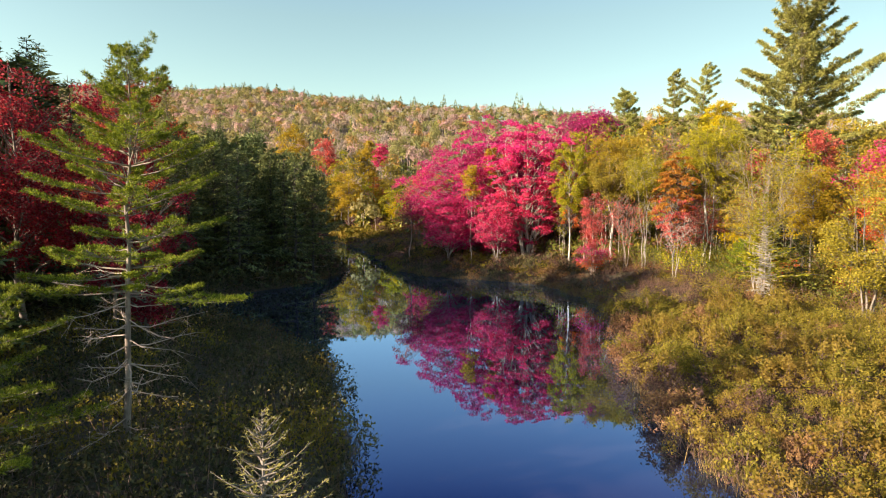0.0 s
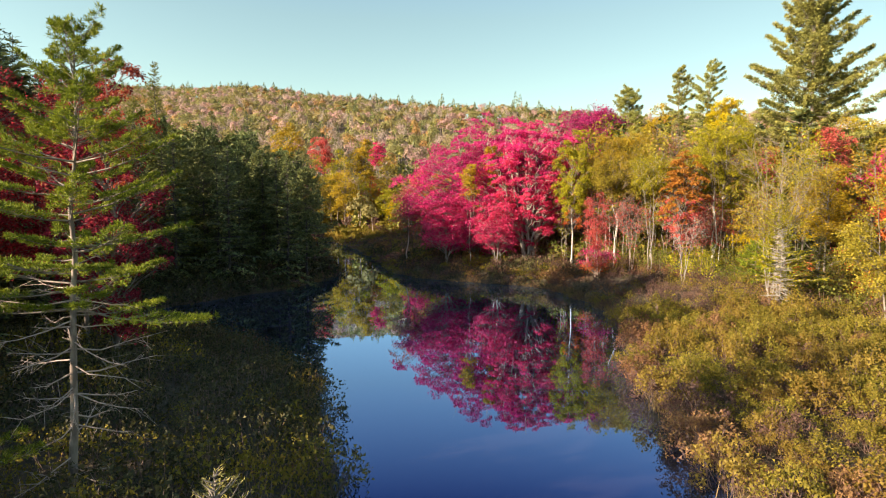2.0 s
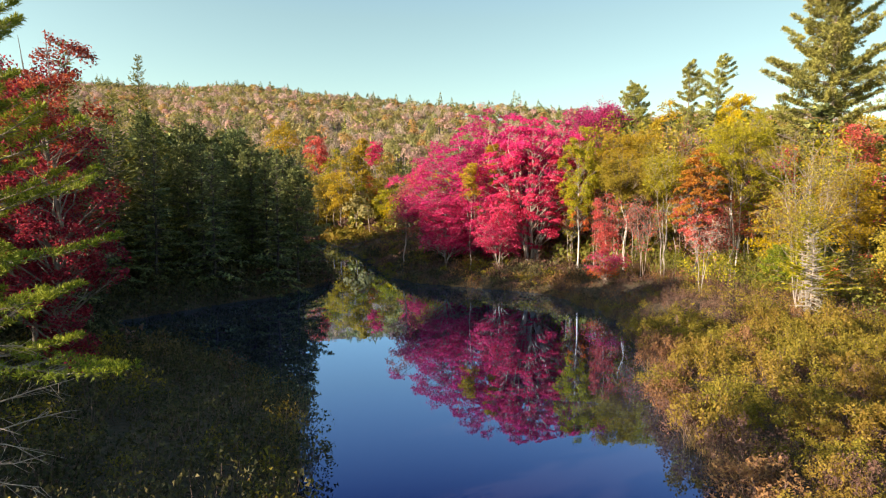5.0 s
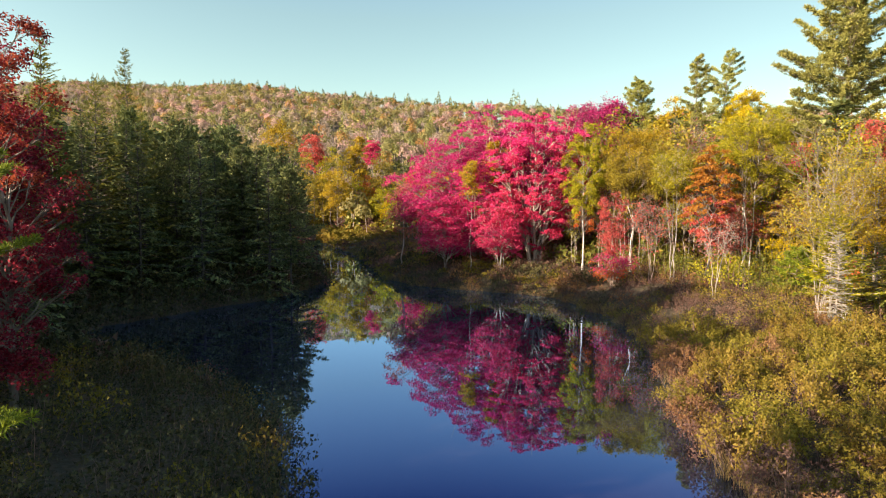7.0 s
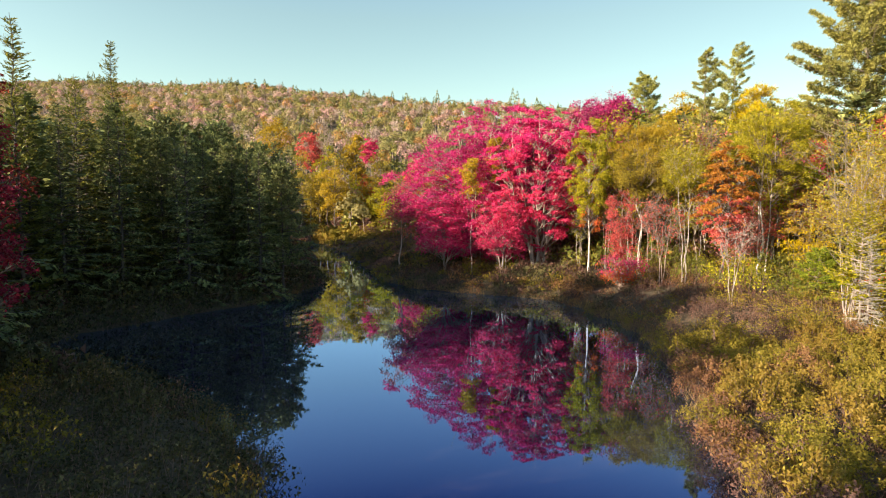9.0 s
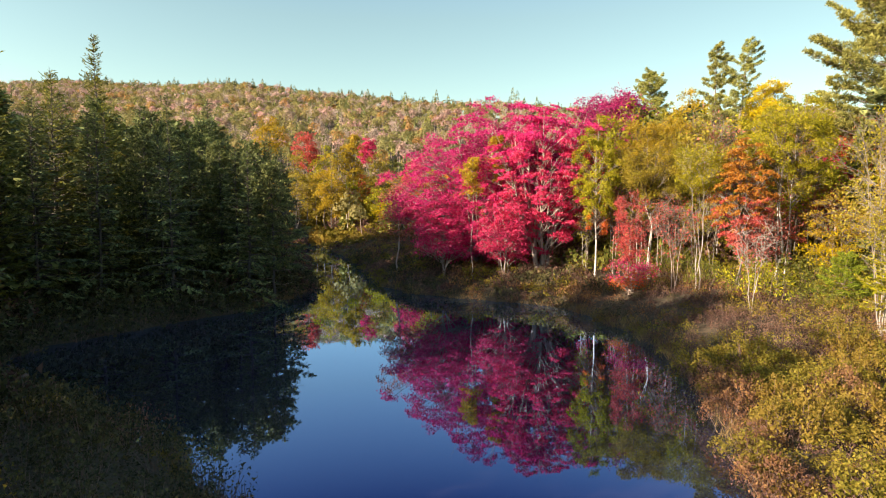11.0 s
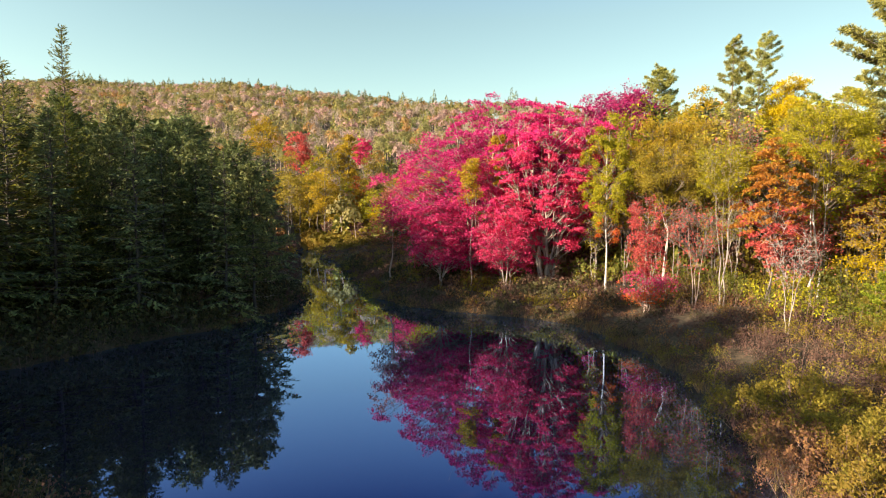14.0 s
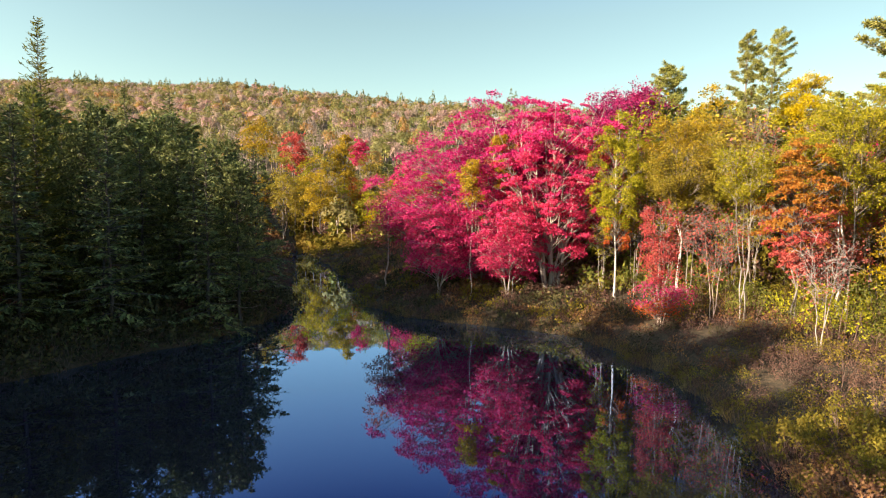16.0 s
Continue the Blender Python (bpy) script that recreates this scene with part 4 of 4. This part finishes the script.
spruces = [(-34.8, 73, 26.0, 7.0, "larch"), (-24.3, 75, 20.0, 5.6, "spruce"), (-30, 78, 21.0, 5.4, "spruce"), (-31.2, 60, 17.2, 5.4, "spruce"), (-15.9, 61.5, 13.2, 5.0, "spruce"),
           (-14.6, 64, 12.2, 6.4, "pine"), (-20.6, 57.5, 14.3, 4.6, "spruce"), (-19.9, 66, 13.8, 5.2, "spruce"), (-24.6, 55, 15.3, 4.8, "spruce"), (-29, 55, 16.5, 5.0, "spruce"),
           (-23.0, 61, 14.5, 5.0, "spruce"), (-36, 66, 16.5, 5.4, "spruce"), (-16.5, 69, 15.2, 5.0, "spruce"), (-23.2, 72, 17.6, 5.2, "spruce"), (-40, 60, 16, 6, "spruce"),
           (-29.5, 71, 18.6, 5.2, "spruce"), (-34, 52, 14.6, 5.2, "spruce"), (-17.0, 76, 15.0, 5.0, "spruce"),
           (-17.6, 63.5, 13.8, 4.6, "spruce"), (-22.0, 64.5, 14.0, 4.8, "spruce"), (-27.5, 59, 16.0, 5.0, "spruce"), (-30.5, 48, 16.5, 5.0, "spruce"), (-27.5, 52.5, 14.5, 4.6, "spruce"),
           # y 29 to 45: added, largely out of view, to shade the east bank.
           (-20.3, 34.6, 15.6, 5.4, "spruce"), (-23.4, 36.2, 16.6, 5.4, "spruce"), (-26.4, 33.4, 17.6, 5.6, "spruce"), (-22.2, 31.4, 15.6, 5.2, "spruce"), (-27.6, 39.6, 18.0, 5.6, "spruce"),
           (-29.8, 44.5, 18.4, 5.6, "spruce"), (-31.5, 36.5, 18.0, 5.6, "spruce"), (-24.5, 29.0, 15.0, 5.4, "spruce"),
           (-26.2, 36.8, 19.0, 7.4, "spruce"), (-28.8, 41.6, 20.0, 7.4, "spruce"), (-25.6, 32.0, 18.6, 7.0, "spruce"), (-31.5, 40, 21.2, 7.6, "spruce"), (-29, 35, 20.4, 7.4, "spruce"),
           (-29.6, 58, 19.2, 6.6, "larch"), (-27.0, 60.5, 17.0, 6.0, "larch"), (-28.7, 50, 21.4, 6.4, "larch"), (-34, 66, 19.0, 6.4, "spruce"), (-31, 66.5, 18.2, 6.6, "cone"), (-27, 68, 17.4, 6.6, "cone"), (-23, 70, 16.6, 7.0, "cone"), (-20.3, 67.5, 14.4, 7.4, "cone"),
           # y 19 to 33 here: unseen trees added to shade maple and east bank.
           (-25.2, 63, 14.6, 6.6, "cone"), (-17.6, 67.5, 14.2, 6.6, "cone"), (-36.5, 62, 18.0, 6.4, "cone"), (-22.6, 21.5, 12.4, 5.6, "spruce"), (-25.4, 19.4, 12.8, 5.8, "spruce"), (-20.4, 24.2, 12.2, 5.4, "spruce"), (-28, 22.5, 14.0, 6.0, "spruce"), (-29, 28, 20.5, 8, "spruce"), (-31.5, 30.5, 21.5, 8, "spruce"), (-27.5, 31, 19.6, 7.4, "cone"), (-34, 33, 22.5, 8, "cone"), (-33, 27.5, 22.0, 8, "cone"),
           # Unseen low spruces, added to shade the near west bank.
           (-19, 15.5, 9.5, 4.6, "spruce"), (-20.5, 18, 10.5, 5, "spruce"), (-17.5, 17.6, 9.0, 4.6, "spruce"), (-21.5, 14, 10.0, 5, "spruce"), (-18, 20.6, 10.0, 4.8, "spruce")]
for i, (x, y, top, wd, kind) in enumerate(spruces):
    lab = {"spruce": "dark green spruce of the shaded west bank", "pine": "dark spreading pine leaning over the water", "cone": "dark white pine with layered boughs above the spruces", "larch": "tall pale-topped larch above the dark spruces"}[kind]
    wd *= 1.2 + 0.35 * math.sin(i * 2.3)
    tall, kind = kind == "cone", "pine" if kind == "cone" else kind
    needled("larch" if kind == "larch" else "spruce" if kind == "spruce" else "white_pine", lab, 80 + i, x, y, top, wd, 0.9 if kind != "pine" else 3.0, DARK_BARK, GREEN if kind == "larch" else SPRUCE, W, kind=kind,
            step=0.55, per=6, sprays=20 if kind != "larch" else 26, size=0.36 if kind != "pine" else 0.32, wide=0.34, needles=6, trunk=0.13, dead=8, ragged=0.5, cone=0.55 if tall else 0.0)

# ---------------------------------------------------------------- deeper woods: repeats of a few trees, and unseen spruces added for shade
def woods():
    rng = np.random.default_rng(31)
    kinds = []
    for i, (leaf, name, lab) in enumerate([(OLIVE, "birch", "olive birch deeper in the wood"), (GOLD, "poplar", "golden poplar deeper in the wood"), (LIME, "birch", "yellow-green birch deeper in the wood"),
                                           (PINK, "bare_maple", "faded pink maple deeper in the wood"), (ORANGE, "maple", "orange maple deeper in the wood"), (CRIMSON, "maple", "crimson maple deeper in the wood")]):
        kinds.append((broadleaf(200 + i, 13, 6, 4.0, BARK, leaf, limbs=22, leaves=2300 if i != 3 else 800, size=0.26, trunk=0.12, fine=3, sides=3), leaf, name, lab, 2.0 if i < 3 else 0.9))
    for i in range(2):
        kinds.append((conifer(300 + i, 14.5, 5.2, 1.5, step=0.8, per=6, sprays=4, size=0.85, wide=0.5, rough=True), SPRUCE, "spruce", "dark spruce added to fill out and shade the woods", 1.3))
    made = {}
    p = np.array([k[4] for k in kinds])
    p2 = p * np.array([0.5, 0.2, 0.4, 0.4, 0, 0, 3, 3])
    # x0, x1, y0, y1, how many, odds, smallest and largest scale
    pb = p * np.array([1.3, 1.2, 1.0, 1.3, 0.45, 0.7, 0.3, 0.3])
    ps = np.array([0, 0, 0, 0, 0, 0, 1.0, 1.0])
    plots = [(14, 78, 84, 110, 30, pb, 1.2, 1.6, 3.6), (13, 62, 71, 84, 58, pb, 0.95, 1.35, 3.6), (28, 66, 56, 71, 30, pb, 0.85, 1.2, 3.6), (34, 62, 32, 58, 28, pb, 0.8, 1.1, 3.6), (-7, 14, 97, 130, 28, p, 0.9, 1.15, 3.6),
             # Western spruce plots: mostly hidden or out of view, added to cast shade.
             (-60, -25, 76, 95, 60, p2, 0.95, 1.15, 3.4), (-76, -32, 92, 108, 44, ps, 1.1, 1.3, 3.2), (-60, -27, 44, 76, 40, ps, 0.88, 1.04, 3.6), (-46, -24, 26, 44, 36, ps, 1.0, 1.17, 3.0), (-44, -20, 5, 25, 44, ps, 0.55, 0.68, 2.9),
             (-40, -18, -24, 6, 34, ps, 0.38, 0.5, 2.9), (-19, -13, -8, 11.5, 18, ps, 0.30, 0.38, 2.4)]
    for x0, x1, y0, y1, n, odds, small, large, gap in plots:
        spots = scatter(rng, n * 8, x0, x1, y0, y1, gap, lambda x, y: pond_distance(x, y) > 4)[:n]
        for x, y in spots:
            k = rng.choice(len(kinds), p=odds / odds.sum())
            wc, leaf, name, lab, _ = kinds[k]
            m = pose(x, y, float(ground(x, y)), 0, 0, rng.uniform(0, 360)) @ Matrix.Diagonal((*[rng.uniform(small, large)] * 3, 1))
            if k not in made:
                made[k] = plant(name, wc, DARK_BARK if leaf is SPRUCE else BARK, leaf, x, y, lab, "tree", "deeper woods")
                made[k].matrix_basis = m
            else:
                ob = copy_thing(made[k], Matrix.Identity(4))
                ob.matrix_basis = m


woods()

# ---------------------------------------------------------------- shrubs
def shrub(seed, n, size, tall=1.0, clumps=20, twiggy=2):
    """A mounded bush about a metre and a half across: leafy tufts on upright stems over a brown, twiggy skirt."""
    rng = np.random.default_rng(seed)
    w, c = Geo(), Geo()
    k = np.arange(clumps)
    ang, rad = k * 2.4 + rng.uniform(-0.4, 0.4, clumps), 0.66 * np.sqrt((k + 0.3) / clumps)
    mid = np.stack([np.cos(ang) * rad, np.sin(ang) * rad, (0.64 - 0.78 * rad ** 2) * tall * rng.uniform(0.62, 1.22, clumps)], 1)
    size_c = rng.uniform(0.13, 0.22, clumps) * (16 / clumps) ** 0.4
    root = mid * np.array([0.45, 0.45, 0]) + rng.normal(size=(clumps, 3)) * np.array([0.05, 0.05, 0])
    twigs(w, root, mid + np.array([0, 0, 0.06]), 0.009)
    for i in range(twiggy):
        a = root + (mid - root) * rng.uniform(0.25, 0.8, (clumps, 1))
        twigs(w, a, a + ball(rng, clumps) * np.array([0.22, 0.22, 0.05]) + np.array([0, 0, 0.22 * tall]), 0.006)
    pick = rng.integers(0, clumps, n)
    shell = ball(rng, n)
    shell[:, 2] = np.abs(shell[:, 2]) * 1.7 - 0.75
    pos = mid[pick] + shell * (size_c[pick] * rng.uniform(0.55, 1.15, n))[:, None]
    up = rng.uniform(size=n) < 0.10
    pos[up] += np.array([0, 0, 0.09])
    low = rng.uniform(size=n) < 0.2
    pos[low] *= np.array([1.06, 1.06, 0.5])
    ln = size * rng.uniform(0.6, 1.35, n)
    nor = unit(shell + ball(rng, n) * 0.4)
    way = np.cross(nor, ball(rng, n)) + shell * 0.3 + np.array([0, 0, 0.35])
    for q, slot in ((~low, 0), (low, 1)):
        blades(c, pos[q], way[q], nor[q], ln[q], ln[q] * 0.7, slot)
    return w, c


def sedge(seed, n):
    rng = np.random.default_rng(seed)
    g = Geo()
    a = rng.normal(size=(n, 3)) * np.array([0.16, 0.16, 0])
    d = unit(rng.normal(size=(n, 3)) * np.array([0.35, 0.35, 0]) + np.array([0, 0, 1.0]))
    l = rng.uniform(0.35, 0.85, n)
    kites(g, a + d * l[:, None] * 0.5, d, ball(rng, n), l, 0.025, 0.1)
    return g


def thicket(name, label, seed, spots, mats, odds, leaf, leaves, lo, hi, tall):
    """A carpet of shrubs as one mesh."""
    rng = np.random.default_rng(seed)
    g = Geo()
    kinds = [shrub(seed * 10 + i, leaves, leaf, tall, 18 if leaves > 500 else 10, 0) for i in range(4)]
    packs = [(np.concatenate(w.v), w.f3, w.f4, np.concatenate(c.v), c.f3, c.f4) for w, c in kinds]
    gz = ground(spots[:, 0], spots[:, 1])
    drift = [noise.noise(Vector((x * 0.16, y * 0.16, seed))) for x, y in spots]
    for (x, y), z, dr in zip(spots, gz, drift):
        wv, w3, w4, cv, c3, c4 = packs[rng.integers(0, 4)]
        a, s = rng.uniform(0, 6.283), rng.uniform(lo, hi)
        r = np.array([[np.cos(a), -np.sin(a), 0], [np.sin(a), np.cos(a), 0], [0, 0, rng.uniform(0.75, 1.2)]]) * s
        u = np.clip(rng.uniform() * 0.62 + (dr + 0.5) * 0.38, 0, 0.999)
        slot = int(np.searchsorted(np.cumsum(odds) / np.sum(odds), u))
        for v, f3, f4, k in ((wv, w3, w4, len(mats)), (cv, c3, c4, slot)):
            base = g.n
            vv = v @ r.T + np.array([x, y, z])
            g.v.append(vv)
            for q in f3:
                g.f3.append(q + base)
                g.m3.append(np.full(len(q), k))
            for q in f4:
                g.f4.append(q + base)
                g.m4.append(np.full(len(q), k))
            g.n += len(vv)
    tagged(new(name, g.mesh(name, [*mats, SHRUB_TWIG])), label, "shrubs", kind="stuff")


def reeds(name, label, seed, spots, lo, hi):
    rng = np.random.default_rng(seed)
    g = Geo()
    gz = ground(spots[:, 0], spots[:, 1])
    for (x, y), z in zip(spots, gz):
        s = sedge(rng.integers(1 << 30), 16)
        base, sc = g.n, rng.uniform(lo, hi)
        v = np.concatenate(s.v) * sc + np.array([x, y, max(z, -0.05)])
        g.v.append(v)
        for q in s.f4:
            g.f4.append(q + base)
            g.m4.append(np.full(len(q), 0))
        g.n += len(v)
    tagged(new(name, g.mesh(name, SEDGE)), label, "grass", kind="stuff")


def bushes(rng, spots):
    """The shrubs of the nearer bank, each a thing of its own."""
    kinds = []
    for leaf, lab in ((SHRUB_RUST, "russet bog shrub thick with small leaves"), (SHRUB_OLIVE, "olive bog shrub thick with small leaves"), (SHRUB_GOLD, "golden bog shrub thick with small leaves"),
                      (SHRUB_BROWN, "brown bog shrub losing its leaves")):
        for i in range(3):
            kinds.append((shrub(500 + len(kinds), 1800 if leaf is not SHRUB_BROWN else 1200, 0.054, 1.0, 16), leaf, lab))
    made = {}
    for x, y in spots:
        dr = noise.noise(Vector((x * 0.2, y * 0.2, 3.0)))
        u = np.clip(rng.uniform() * 0.55 + (dr + 0.5) * 0.45, 0, 0.999)
        k = int(np.searchsorted(np.cumsum([2.2, 5.4, 2.4, 2.6]) / 12.6, u)) * 3 + int(rng.integers(0, 3))
        if shore_distance(x, y) < 1.7:
            k = int(rng.choice([0, 1, 2, 3, 2])) * 3 + k % 3
        s = rng.uniform(0.95, 2.2)
        m = pose(x, y, float(ground(x, y)), 0, 0, rng.uniform(0, 360)) @ Matrix.Diagonal((s, s, s * rng.uniform(0.7, 1.3), 1))
        if k not in made:
            (w, c), leaf, lab = kinds[k]
            ob = tagged(new("shrub"), lab, "shrub", "shrubs of the east bank")
            part("brushwood", w, SHRUB_TWIG, ob)
            part("foliage", c, [leaf, SHRUB_BROWN], ob)
            made[k] = ob
        else:
            ob = copy_thing(made[k], Matrix.Identity(4))
        ob.matrix_basis = m


def banks():
    rng = np.random.default_rng(5)
    mats = [SHRUB_RUST, SHRUB_OLIVE, SHRUB_GOLD, SHRUB_BROWN]
    dist = shore_distance
    right = lambda x, y: (x > 5) & (dist(x, y) > -0.15)
    ok = lambda x, y: dist(x, y) > -0.15
    left = lambda x, y: (x < 2) & (dist(x, y) > -0.15)
    # Leaf mix for shaded banks and meadow: shade put in as darker, browner leaves.
    shade = [SHRUB_RUST, SHRUB_OLIVE, SHRUB_SHADED, SHRUB_BROWN]
    bushes(rng, scatter(rng, 6000, 8.5, 23, 10.5, 41, 1.42, right))
    thicket("shrub_thicket", "waist-high olive, gold and russet shrubs covering the bank", 3, scatter(rng, 5000, 8.5, 33, 9, 41, 1.25, lambda x, y: right(x, y) & ((x > 23) | (y < 10.5))), mats, [2.2, 5.2, 2.4, 2.6], 0.06, 450, 0.9, 1.9, 1.0)
    thicket("shrub_thicket", "olive and brown shrubs below the birch wood", 4, scatter(rng, 2400, 9, 36, 41, 49, 1.35, right), mats, [2.5, 3, 0.8, 4.5], 0.06, 420, 1.0, 1.9, 0.9)
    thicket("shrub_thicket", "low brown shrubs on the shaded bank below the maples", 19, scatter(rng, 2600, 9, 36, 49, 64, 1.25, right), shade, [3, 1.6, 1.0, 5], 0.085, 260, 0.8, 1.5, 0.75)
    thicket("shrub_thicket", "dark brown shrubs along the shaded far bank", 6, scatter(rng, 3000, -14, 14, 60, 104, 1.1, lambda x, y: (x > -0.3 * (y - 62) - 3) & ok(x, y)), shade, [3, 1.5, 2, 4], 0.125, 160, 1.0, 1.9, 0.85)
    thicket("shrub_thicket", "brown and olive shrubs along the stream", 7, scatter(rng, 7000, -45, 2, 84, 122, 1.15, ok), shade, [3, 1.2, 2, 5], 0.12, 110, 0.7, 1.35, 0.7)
    thicket("shrub_thicket", "sunlit olive shrubs at the far edge of the meadow", 18, scatter(rng, 1500, -60, 2, 122, 138, 2.0, ok), mats, [2, 5, 2, 2], 0.17, 130, 1.4, 2.4, 0.9)
    thicket("shrub_thicket", "shaded olive-brown shrubs on the west bank", 8, scatter(rng, 4200, -23, 0, 5, 36, 1.2, left), [SHRUB_GOLD, SHRUB_OLIVE, SHRUB_SHADED, SHRUB_BROWN], [1.3, 2.2, 6, 1.3], 0.065, 340, 1.1, 2.1, 1.0)
    thicket("shrub_thicket", "shade-dark shrubs under the spruces", 9, scatter(rng, 5200, -36, -10, 34, 76, 1.05, lambda x, y: (x < 2) & (dist(x, y) > -0.3) & (dist(x, y) < 8)), [SPRUCE, SHRUB_BROWN, SHRUB_SHADED, SHRUB_SHADED], [1, 0.8, 4, 3], 0.15, 110, 1.2, 2.2, 0.95)
    thicket("shrub_thicket", "olive and brown bushes at the foot of the hill", 10, scatter(rng, 1500, -70, 14, 134, 180, 2.7, ok), mats, [2, 5, 2, 3], 0.30, 100, 2.6, 4.2, 0.9)
    thicket("shrub_thicket", "olive and russet shrubs on the nearer east bank", 16, scatter(rng, 900, 8.5, 30, -16, 9, 1.7, right), mats, [2.2, 5.2, 2.4, 2.6], 0.10, 150, 1.1, 2.1, 0.9)
    thicket("shrub_thicket", "shade-dark shrubs on the nearer west bank", 17, scatter(rng, 900, -22, 0, -16, 5, 1.7, left), shade, [1.6, 0.9, 6, 3.5], 0.10, 120, 1.1, 2.1, 0.9)
    # taller growth under the trees
    wood = [SHRUB_OLIVE, GREEN, SCARLET, GOLD, OLIVE, SHRUB_BROWN]
    thicket("undergrowth", "man-high green, olive and red undergrowth between the trunks", 13, scatter(rng, 1400, -5, 46, 50, 84, 1.9, lambda x, y: dist(x, y) > 8), [SHRUB_OLIVE, GREEN, ROSE, GOLD, LIME, SHRUB_BROWN], [4, 6, 0.7, 0.5, 2.6, 1.8], 0.062, 420, 1.5, 2.9, 1.2)
    thicket("undergrowth", "dark green undergrowth deep between the trunks", 20, scatter(rng, 700, 10, 60, 66, 88, 2.4, lambda x, y: dist(x, y) > 8), [GREEN, SHRUB_OLIVE, SHRUB_BROWN, SHRUB_SHADED], [4, 2, 3, 2], 0.12, 200, 2.6, 4.4, 1.2)
    thicket("undergrowth", "green and olive undergrowth at the wood's edge", 14, scatter(rng, 500, 24, 46, 30, 52, 1.9, lambda x, y: x > 42 - 0.36 * y), wood, [5, 5, 0.3, 0.6, 3, 3], 0.065, 450, 1.6, 3.2, 1.2)
    edge = lambda x, y: abs(dist(x, y) - 0.1) < 0.4
    reeds("sedge_fringe", "straw-brown sedge along the waterline", 15, scatter(rng, 30000, -16, 14, 8, 80, 0.33, edge)[:1100], 0.5, 1.15)


banks()
